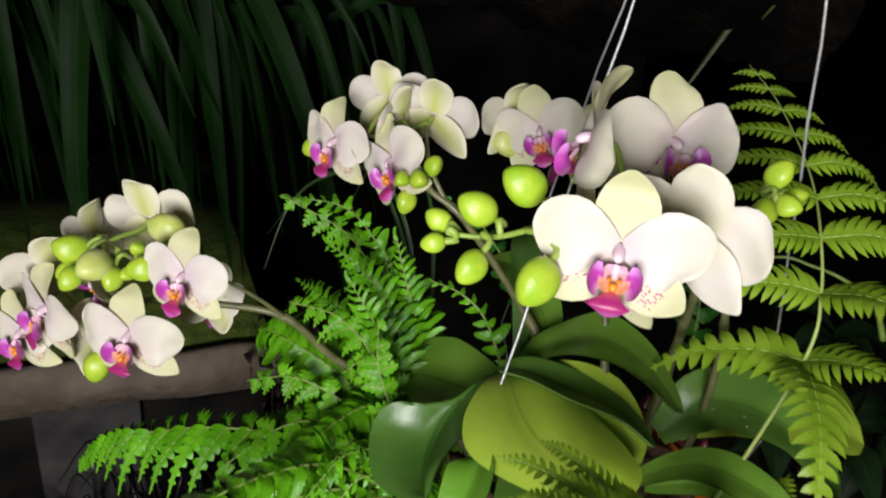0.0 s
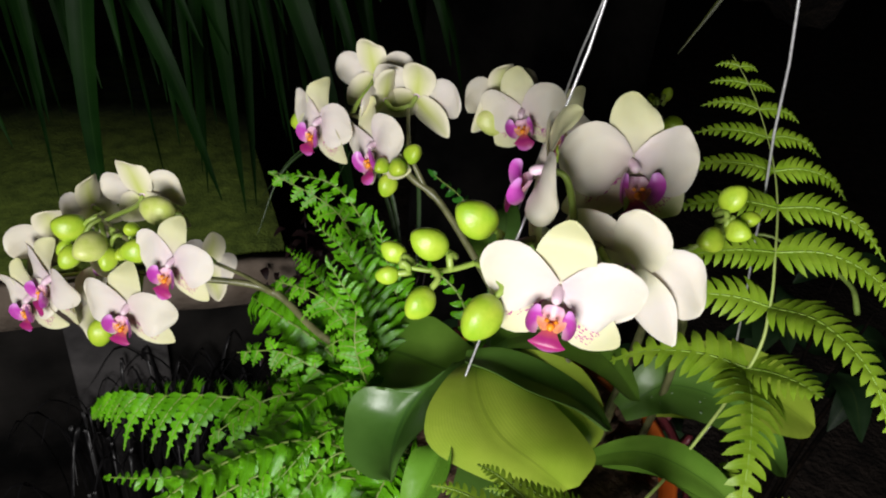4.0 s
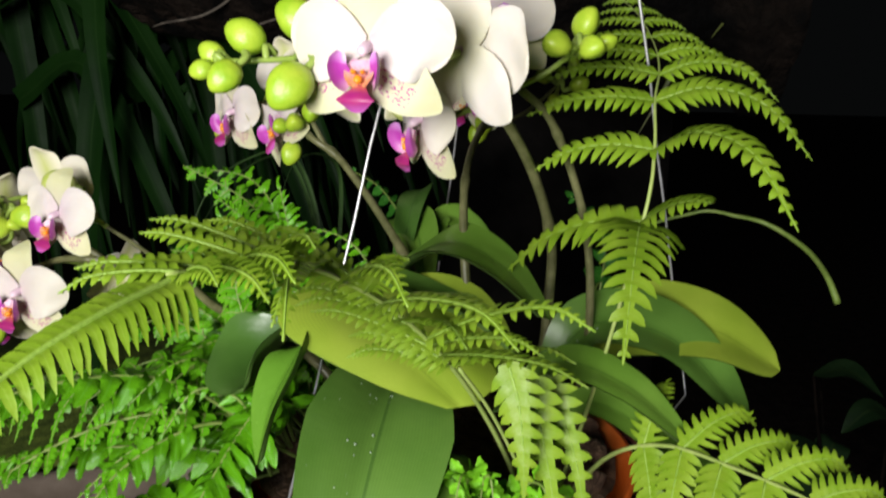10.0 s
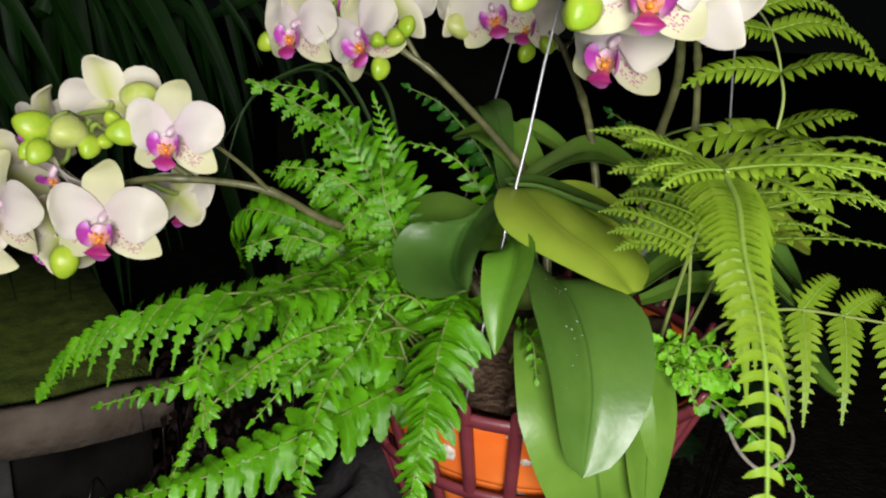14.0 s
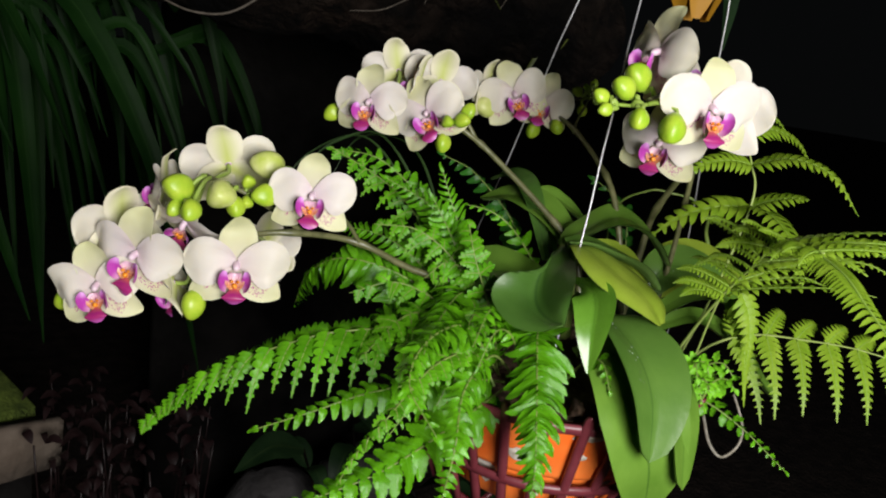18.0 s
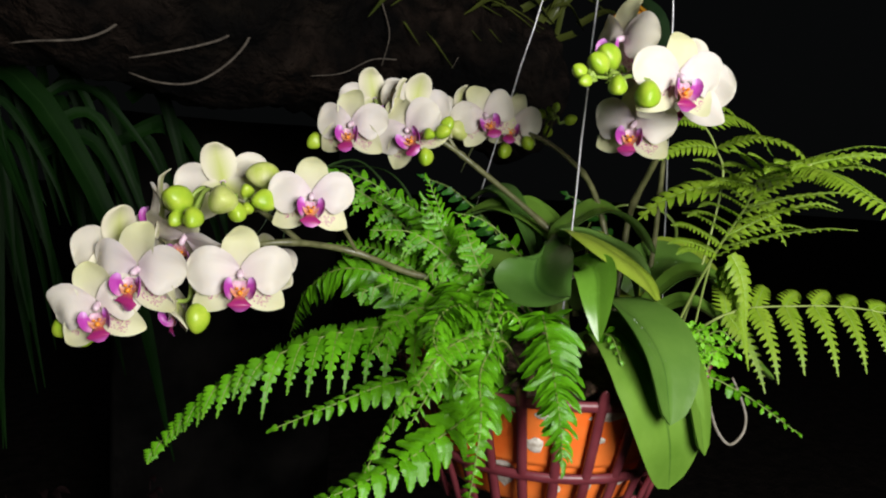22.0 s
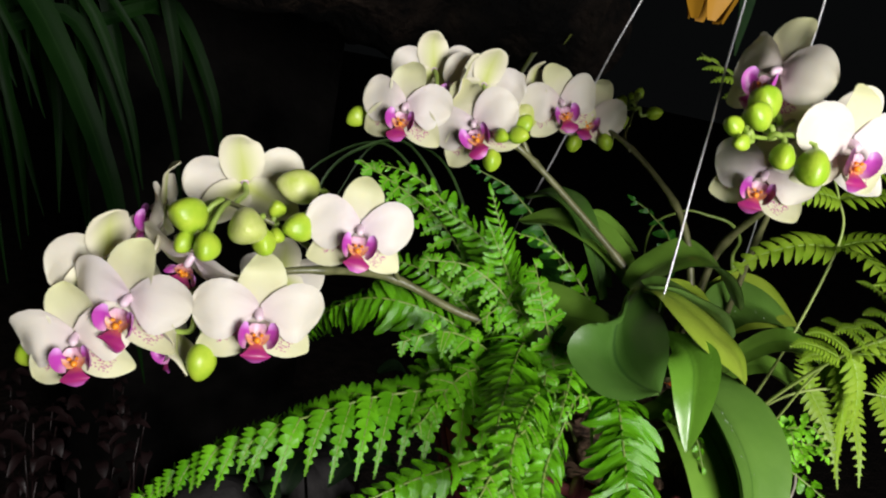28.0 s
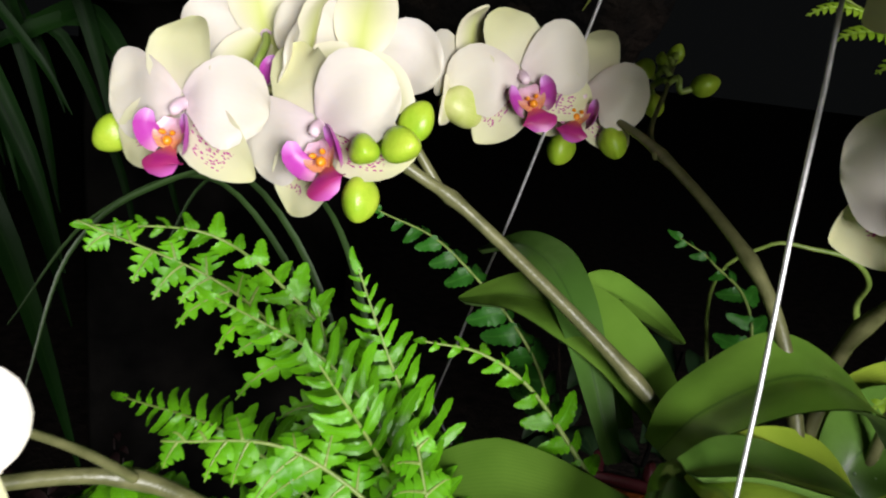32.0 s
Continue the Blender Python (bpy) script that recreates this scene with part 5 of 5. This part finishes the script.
def pinna(fr, pts, lobe, normal, n, seed, ratio=0.80, web=0.22):
    pm = Mesh()
    pinnate(pm, spline(pts, 18), lobe * 0.98, normal, int(n * 0.9), 0.42, ratio, 0.18, seed, 0.0004, lambda u: max(0.05, (1 - u) ** 0.7) * min(1, 0.7 + 2.5 * u), pack=0.43, point=0.45, web=web)
    return part("pinna", pm, LM, fr)


def arc(a, b, rise, fall=0.0):
    a, b = Vector(a), Vector(b)
    return [a, a.lerp(b, 0.33) + V(0, 0, rise), a.lerp(b, 0.7) + V(0, 0, rise * 0.9), b - V(0, 0, fall)]


for i, (a, b, rise, lobe, n) in enumerate((
        ((0.160, 0.2545, 1.352), (0.1106, 0.2848, 1.3263), 0.006, 0.0175, 12), ((0.160, 0.2545, 1.352), (0.1770, 0.2260, 1.3650), 0.002, 0.0165, 10),
        ((0.160, 0.2540, 1.351), (0.1466, 0.1932, 1.3240), 0.010, 0.0205, 16),
        ((0.1645, 0.2640, 1.378), (0.1200, 0.2740, 1.3700), 0.004, 0.0140, 13), ((0.1645, 0.2640, 1.378), (0.1980, 0.2060, 1.3660), 0.012, 0.0145, 18),
        ((0.1660, 0.2790, 1.396), (0.1160, 0.2700, 1.3910), 0.003, 0.0115, 15), ((0.1660, 0.2790, 1.396), (0.2205, 0.2591, 1.3820), 0.010, 0.0135, 18),
        ((0.1710, 0.3000, 1.4065), (0.1240, 0.2950, 1.4050), 0.003, 0.0105, 15), ((0.1710, 0.3000, 1.4065), (0.2130, 0.2790, 1.4010), 0.007, 0.0105, 16),
        ((0.1730, 0.3200, 1.4150), (0.1320, 0.3200, 1.4130), 0.003, 0.0090, 14), ((0.1730, 0.3200, 1.4150), (0.2070, 0.3130, 1.4100), 0.005, 0.0090, 14),
        ((0.1730, 0.3380, 1.4240), (0.1400, 0.3420, 1.4220), 0.002, 0.0080, 12), ((0.1730, 0.3380, 1.4240), (0.1990, 0.3340, 1.4200), 0.003, 0.0075, 11),
        ((0.1715, 0.3530, 1.4320), (0.1450, 0.3580, 1.4300), 0.002, 0.0065, 10), ((0.1715, 0.3530, 1.4320), (0.1920, 0.3510, 1.4290), 0.002, 0.0065, 9),
        ((0.1690, 0.3680, 1.4390), (0.1510, 0.3720, 1.4370), 0.001, 0.0050, 8), ((0.1690, 0.3680, 1.4390), (0.1830, 0.3680, 1.4370), 0.001, 0.0050, 8),
        ((0.1665, 0.3790, 1.4440), (0.1550, 0.3820, 1.4430), 0.001, 0.0040, 6), ((0.1665, 0.3790, 1.4440), (0.1760, 0.3790, 1.4430), 0.001, 0.0040, 6))):
    pinna(upright, arc(a, b, rise, rise * 0.6), lobe, (0.0, -0.55, 0.85), n, 60 + i)

# the frond that arches towards the viewer over the leaves
under_frond = feathery(lime_fern, [(0.122, 0.262, 1.230), (0.108, 0.232, 1.275), (0.0929, 0.2018, 1.3121), (0.0763, 0.1719, 1.3403), (0.0560, 0.1480, 1.3570), (0.0420, 0.1150, 1.3615)], (0, 0.0, 1), 0.046, 0.0080, LM, 0.0070, 0.20, 0.50, 71, 0.46, 0.0009, 0.60, 15, lambda u: 1.0 - 0.45 * max(0.0, u - 0.75) / 0.25, label="lime-green frond arching forward over the leaves", curl=0.35, face=V(-0.25, -0.8, 0.55), pack=0.42, point=0.4, far=1.55, jit=0.85, turn=0.62, web=0.25, lift=0.22)
m = Mesh()
tip = spline([(0.0430, 0.1180, 1.3600), (0.0360, 0.1010, 1.3570), (0.0280, 0.0850, 1.3510), (0.0180, 0.0600, 1.3380), (0.0080, 0.0380, 1.3140)], 44)
pinnate(m, tip, 0.0122, (0.0, -0.35, 0.95), 32, 0.30, 0.45, 0.42, 5, 0.0008, lambda u: 1 - 0.80 * u, pack=0.39, point=0.35, web=0.08)
part("frond_tip", m, LM, under_frond, "narrow hanging tip of the frond")
# the frond with hanging pinnae on the far side
feathery(lime_fern, [(0.140, 0.268, 1.228), (0.155, 0.256, 1.255), (0.172, 0.238, 1.270), (0.190, 0.212, 1.276), (0.208, 0.185, 1.279), (0.228, 0.155, 1.276)], (0, -0.75, 0.65), 0.054, 0.0200, LM, 0.0105, 0.50, 0.15, 72, 0.32, 0.0009, 0.60, 14, lambda u: max(0.2, (1 - u) ** 0.35), label="lime-green frond with hanging pinnae", pack=0.44, point=0.45, web=0.34)
for i, pts in enumerate(([(0.118, 0.212, 1.306), (0.123, 0.208, 1.292), (0.128, 0.205, 1.270), (0.134, 0.202, 1.240)], [(0.122, 0.222, 1.300), (0.130, 0.216, 1.292), (0.137, 0.212, 1.274), (0.141, 0.210, 1.252)], [(0.112, 0.205, 1.312), (0.116, 0.200, 1.300), (0.118, 0.197, 1.285), (0.119, 0.196, 1.268)])):
    pinna(under_frond, pts, 0.0115, (-0.25, -0.9, 0.35), 11, 90 + i, web=0.42)
m = Mesh()
m.tube(spline([(0.128, 0.250, 1.230), (0.119, 0.234, 1.258), (0.107, 0.219, 1.288), (0.096, 0.206, 1.309)], 20), 0.0007, 6)
wpart("frond", m, RACHIS_PALE, lime_fern, "thin bare stalk in front of the pot")

# a bare curling stem that leans out behind
m = Mesh()
m.tube(spline([(0.130, 0.330, 1.235), (0.175, 0.400, 1.310), (0.218, 0.410, 1.3315), (0.240, 0.400, 1.3320), (0.255, 0.390, 1.3290), (0.277, 0.393, 1.3155), (0.296, 0.408, 1.2975), (0.304, 0.408, 1.2820)], 40), [0.0009 + 0.0012 * (i / 40) ** 2 for i in range(41)], 7)
wpart("frond", m, RACHIS, lime_fern, "bare curling stem without leaflets")

# ---- surroundings ----
m = Mesh()
m.v += [V(-60, -60, 0), V(60, -60, 0), V(60, 60, 0), V(-60, 60, 0)]
m.quad((0, 1, 2, 3), [(0, 0), (1, 0), (1, 1), (0, 1)])
tagged(part("ground", m, SOIL, None), "dark damp soil of the garden at night", "ground", kind="structure")

# a bark-covered trunk lies across behind the basket
trunk = thing("fallen_trunk", (0.0, 0.78, 1.5), "rough brown bark trunk lying across behind the plants, its colour darkened to near black for the night", "trunk")
m = Mesh()
line = spline([(-0.32, 0.83, 1.56), (-0.12, 0.80, 1.54), (0.12, 0.775, 1.525), (0.36, 0.76, 1.50)], 110)
for i, p in enumerate(line):
    for k in range(40):
        w = 2 * math.pi * k / 40
        q = V(p.x, p.y + 0.105 * math.cos(w), p.z + 0.105 * math.sin(w))
        d = V(0, math.cos(w), math.sin(w))
        m.v.append(q + d * (0.034 * noise.noise(q * 7) + 0.016 * noise.noise(q * 23) + 0.007 * noise.noise(q * 60)))
for i in range(110):
    for k in range(40):
        k2 = (k + 1) % 40
        m.quad((i * 40 + k, i * 40 + k2, (i + 1) * 40 + k2, (i + 1) * 40 + k), [(0, 0), (1, 0), (1, 1), (0, 1)])
m.quad(tuple(110 * 40 + k for k in range(40)), [(0, 0)] * 40)
m.quad(tuple(range(40))[::-1], [(0, 0)] * 40)
# its night darkness comes mostly from the bark colour
wpart("bark", m, BARK_NIGHT, trunk)
for i, pts in enumerate(([(-0.150, 0.705, 1.450), (-0.125, 0.693, 1.456), (-0.091, 0.690, 1.467), (-0.062, 0.692, 1.480), (-0.040, 0.700, 1.500)],
                         [(-0.150, 0.705, 1.436), (-0.125, 0.690, 1.428), (-0.093, 0.688, 1.431), (-0.064, 0.688, 1.450), (-0.042, 0.690, 1.475), (-0.031, 0.695, 1.500)],
                         [(-0.250, 0.720, 1.452), (-0.230, 0.705, 1.455), (-0.190, 0.700, 1.462), (-0.162, 0.705, 1.480), (-0.150, 0.712, 1.505)],
                         [(0.201, 0.680, 1.480), (0.223, 0.680, 1.518), (0.246, 0.690, 1.561)],
                         [(0.279, 0.670, 1.470), (0.284, 0.672, 1.500), (0.281, 0.676, 1.530), (0.290, 0.690, 1.560)],
                         [(0.105, 0.672, 1.470), (0.112, 0.670, 1.505), (0.104, 0.676, 1.540)],
                         [(0.030, 0.690, 1.452), (0.062, 0.680, 1.458), (0.095, 0.676, 1.476), (0.125, 0.676, 1.480)])):
    m = Mesh()
    m.tube(spline(pts, 24), [(0.0017 if i < 3 else 0.0010) * (0.55 + 0.45 * q / 24) for q in range(25)], 5)
    wpart("root", m, ROOT_DULL, trunk, "thin pale root")

# mossy ledge and board, running off at a slant
ledge = thing("mossy_ledge", (-0.229, 1.193, 0.0), "low mossy ledge with a weathered wooden edge board", "ledge")
for name, mat, block, label in (("ledge_body", WALL, (-2.6, 0.05, 0.0, -0.03, 1.2, 0.712), ""), ("moss_cushion", MOSS, (-2.6, 0.060, 0.713, -0.020, 1.2, 0.752), "dark green moss"), ("edge_board", WOOD, (-2.6, 0.0, 0.662, 0.0, 0.034, 0.748), "weathered pale brown board"), ("support_block", STONE, (-0.43, 0.012, 0.0, -0.26, 0.046, 0.660), "grey concrete block")):
    m = Mesh()
    box(m, *block, 0, 0.008, 30)
    ob = part(name, m, mat, ledge, label)
    ob.rotation_euler = (0, 0, radians(21.6))
wall = Mesh()
box(wall, -0.04, 1.62, 0.0, 0.46, 1.70, 1.46, 0, 0.01, 6)
tagged(part("wall_post", wall, WALL, None), "dark grey weathered post behind the plants", "post")

# hanging strap leaves
strap_plant = thing("strap_leaf_plant", (-0.45, 0.9, 1.75), "dark green clump of long hanging strap leaves", "plant")
rng = random.Random(8)
for i in range(96):
    x = rng.uniform(-1.05, -0.30)
    y = rng.uniform(0.85, 1.35)
    top = V(x, y + rng.uniform(-0.05, 0.2), rng.uniform(1.36, 1.60))
    fall = rng.uniform(0.18, 0.55)
    dx, dy = rng.uniform(-0.10, 0.30), rng.uniform(-0.16, 0.04)
    pts = [top, top + V(dx * 0.45, dy * 0.5, 0.05), top + V(dx * 0.85, dy, -fall * 0.35), top + V(dx * 1.08, dy, -fall)]
    m = Mesh()
    hw = rng.uniform(0.006, 0.019)
    m.blade(spline(pts, 14), lambda u: hw * (1 - u ** 3) + 0.0006, (rng.uniform(-.5, .5), -1, 0.3), 4, 0.25, 0, 0.001, 0.05, i, (0, 0), rng.uniform(-0.7, 0.7))
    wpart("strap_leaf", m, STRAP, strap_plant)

for i in range(30):
    # shorter blades on the side towards the basket
    top = V(rng.uniform(-0.36, -0.10), rng.uniform(0.93, 1.12), rng.uniform(1.35, 1.47))
    fall, dx, dy = rng.uniform(0.10, 0.26), rng.uniform(0.03, 0.16), rng.uniform(-0.08, 0.04)
    m = Mesh()
    hw = rng.uniform(0.004, 0.009)
    m.blade(spline([top, top + V(dx * 0.45, dy * 0.5, 0.02), top + V(dx * 0.85, dy, -fall * 0.45), top + V(dx * 1.05, dy, -fall)], 14), lambda u: hw * (1 - u ** 3) + 0.0005, (rng.uniform(-.5, .5), -1, 0.3), 4, 0.25, 0, 0.001, 0.05, i, (0, 0), rng.uniform(-0.7, 0.7))
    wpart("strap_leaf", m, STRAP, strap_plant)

# long grassy blades that arch out behind the ferns
grass = thing("grass_tuft", (0.0, 0.36, ZR), "dark green tuft of long narrow arching blades", "grass")
for i, pts in enumerate(([(0.0, 0.365, 1.235), (0.0, 0.40, 1.31), (-0.024, 0.428, 1.356), (-0.056, 0.432, 1.351), (-0.079, 0.428, 1.331), (-0.092, 0.414, 1.293)],
                         [(0.005, 0.365, 1.235), (0.0, 0.40, 1.30), (-0.03, 0.44, 1.352), (-0.07, 0.452, 1.338), (-0.098, 0.452, 1.300)],
                         [(0.01, 0.365, 1.235), (0.012, 0.40, 1.31), (0.002, 0.436, 1.350), (-0.03, 0.462, 1.350), (-0.05, 0.470, 1.31)])):
    m = Mesh()
    m.blade(spline(pts, 30), lambda u: 0.0011 * (1 - u ** 2.5) + 0.0002, (0, -0.6, 0.8), 4, 0.3, 0, 0.0006, 0.02, i, (0, 0))
    wpart("blade", m, BLADE, grass)

# a yellow flower head and strap leaves on the far trunk
BX, BY, BZ = 0.392, 0.584, 1.520
bract = thing("yellow_bloom", (BX, BY, BZ), "orange-yellow hanging bloom with a dark green leaf beside it", "flower")
for i in range(6):
    m = Mesh()
    w = i * 1.047
    m.blade(spline([V(BX, BY, BZ + 0.05), V(BX + 0.025 * math.cos(w), BY + 0.025 * math.sin(w), BZ + 0.020), V(BX + 0.017 * math.cos(w), BY + 0.017 * math.sin(w), BZ - 0.022)], 10), lambda u: 0.016 * math.sin(math.pi * (0.1 + 0.82 * u)) + 0.0005, (math.cos(w), math.sin(w), 0.1), 4, 0.1, 0, 0.001, 0.05, i, (0, 0))
    wpart("petal", m, YELLOW, bract)
m = Mesh()
m.tube(spline([V(BX, BY, BZ + 0.048), V(BX + 0.01, BY + 0.03, BZ + 0.075), V(BX + 0.02, BY + 0.09, BZ + 0.070)], 10), 0.002, 6)
wpart("stalk", m, RACHIS, bract)
m = Mesh()
m.blade(spline([V(BX + 0.02, BY + 0.02, BZ + 0.07), V(BX + 0.034, BY - 0.01, BZ + 0.03), V(BX + 0.036, BY - 0.02, BZ - 0.05)], 12), lambda u: 0.014 * math.sin(math.pi * (0.06 + 0.92 * u)) + 0.0005, (0, -1, 0.2), 4, 0.2, 0, 0.001, 0.05, 3, (0, 0))
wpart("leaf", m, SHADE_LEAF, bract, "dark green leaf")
for ex, n, long, seed in ((0.36, 14, 0.15, 77), (0.17, 26, 0.10, 78)):
    epiphyte = thing("epiphyte", (ex, 0.72, 1.56), "tuft of dull yellow-green narrow leaves growing on the trunk", "plant", "tufts on the trunk")
    rng = random.Random(seed)
    for i in range(n):
        a = V(ex + rng.uniform(-0.07, 0.07), 0.70, 1.545 + rng.uniform(0, 0.02))
        d = V(rng.uniform(-0.9, 1.0), rng.uniform(-0.6, 0.0), rng.uniform(-0.35, 0.8)).normalized()
        ln = long * rng.uniform(0.6, 1.2)
        m = Mesh()
        m.blade(spline([a, a + d * ln * 0.5, a + d * ln - V(0, 0, ln * 0.35)], 10), lambda u: long * 0.033 * (1 - u ** 2) + 0.0004, (0.1, -0.7, 0.6), 4, 0.3, 0, 0.0008, 0.05, i, (0, 0))
        wpart("strap_leaf", m, STRAP_OLIVE, epiphyte)

# broad-leaved shrubs in the dark below and behind
for (bx, by, low, top, reach, n, seed) in ((0.64, 0.92, 0.82, 1.08, 0.16, 34, 5), (0.30, 0.95, 0.55, 0.86, 0.26, 46, 6)):
    shrub = thing("shade_shrub", (bx, by, 0.0), "dark green broad-leaved shrub in the shade below the basket", "shrub", "shrubs in the shade")
    rng = random.Random(seed)
    stems = []
    for i in range(6):
        w = i * 1.05 + rng.uniform(-.3, .3)
        tipp = V(bx + reach * 0.7 * math.cos(w), by + reach * 0.7 * math.sin(w), top - rng.uniform(0.0, 0.1))
        line = spline([V(bx + 0.02 * math.cos(w), by + 0.02 * math.sin(w), 0.0), V(bx + 0.3 * reach * math.cos(w), by + 0.3 * reach * math.sin(w), low * 0.8), tipp], 20)
        m = Mesh()
        m.tube(line, [0.006 * (1.2 - q / 22) for q in range(21)], 6)
        wpart("stem", m, BARK_NIGHT, shrub)
        stems.append(line)
    for i in range(n):
        a = rng.choice(stems)[rng.randrange(12, 21)]
        w = rng.uniform(0, 6.283)
        d = V(math.cos(w), math.sin(w) - 0.4, rng.uniform(-.2, .5)).normalized()
        ln = rng.uniform(0.06, 0.11)
        hw = ln * rng.uniform(0.20, 0.30)
        m = Mesh()
        m.blade(spline([a, a + d * ln * 0.5 + V(0, 0, 0.008), a + d * ln - V(0, 0, ln * 0.3)], 10), lambda u: hw * math.sin(math.pi * (0.03 + 0.96 * u) ** 0.8) + 0.0006, (0, -0.3, 1), 4, 0.15, 0, 0.0008, 0.08, i, (0, 0))
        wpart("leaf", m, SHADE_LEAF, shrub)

# dark grass and stones on the ground beside the ledge
mondo = thing("dark_grass", (-0.26, 0.98, 0.0), "tall clump of dark purple-green grass beside the ledge", "grass", kind="stuff")
m = Mesh()
rng = random.Random(91)
for i in range(260):
    a = V(rng.uniform(-0.62, 0.00), rng.uniform(0.86, 1.12), 0.0)
    w = rng.uniform(0, 6.283)
    ln, h = rng.uniform(0.04, 0.16), rng.uniform(0.42, 0.60)
    d = V(math.cos(w), math.sin(w), 0) * ln
    m.blade(spline([a, a + V(0, 0, h * 0.7), a + d * 0.5 + V(0, 0, h), a + d + V(0, 0, h - ln * 0.55)], 12), lambda u: 0.0034 * (1 - u ** 3) + 0.0004, (d.x, d.y, 0.08), 2, 0.3, 0, 0.0008, 0.0, i, (0, 0))
wpart("blades", m, MONDO, mondo)
# low reddish-brown foliage at the end of the ledge
low = thing("low_foliage", (-0.16, 1.22, 0.0), "low clump of dark reddish-brown leaves at the end of the ledge", "plant", kind="stuff")
m = Mesh()
rng = random.Random(58)
for i in range(260):
    q = 1 - rng.random() ** 1.6
    a = V(-0.13 + rng.uniform(-0.16, 0.13), 1.17 + rng.uniform(-0.12, 0.16), 0.0)
    top = 0.30 + 0.48 * q
    w = rng.uniform(0, 6.283)
    d = V(math.cos(w), math.sin(w) - 0.5, rng.uniform(-.4, .5)).normalized()
    ln = rng.uniform(0.018, 0.040)
    if i % 6 == 0:
        m.tube(spline([a, a + V(0, 0, top * 0.6), a + V(rng.uniform(-.03, .03), rng.uniform(-.03, .03), top)], 8), 0.0016, 5)
    p = a + V(0, 0, top)
    hw = ln * rng.uniform(0.14, 0.30)
    m.blade(spline([p, p + d * ln * 0.5 + V(0, 0, 0.004), p + d * ln - V(0, 0, ln * 0.3)], 6), lambda u: hw * math.sin(math.pi * (0.04 + 0.94 * u)) + 0.0003, (0, -0.4, 0.9), 2, 0.2, 0, 0.0006, 0.08, i, (0, 0))
wpart("leaves", m, MONDO_RED, low)
for x, y, r, h, seed in ((0.10, 1.12, 0.20, 0.60, 3), (0.36, 1.26, 0.17, 0.56, 8)):
    stone = Mesh()
    for i in range(13):
        th = math.pi * i / 12
        for k in range(20):
            w = 2 * math.pi * k / 20
            p = V(math.sin(th) * math.cos(w), math.sin(th) * math.sin(w), -math.cos(th))
            f = 1 + 0.30 * noise.noise(p * 1.6 + V(seed, 0, 0)) + 0.07 * noise.noise(p * 6 + V(0, seed, 0))
            stone.v.append(V(x + p.x * r * f, y + p.y * r * f, h / 2 + p.z * h / 2 * min(f, 1.15)))
    for i in range(12):
        for k in range(20):
            k2 = (k + 1) % 20
            stone.quad((i * 20 + k, i * 20 + k2, (i + 1) * 20 + k2, (i + 1) * 20 + k), [(0, 0), (1, 0), (1, 1), (0, 1)])
    tagged(part("stone", stone, STONE, None), "dull grey boulder in the dark below the basket", "stone", "stones beside the ledge")
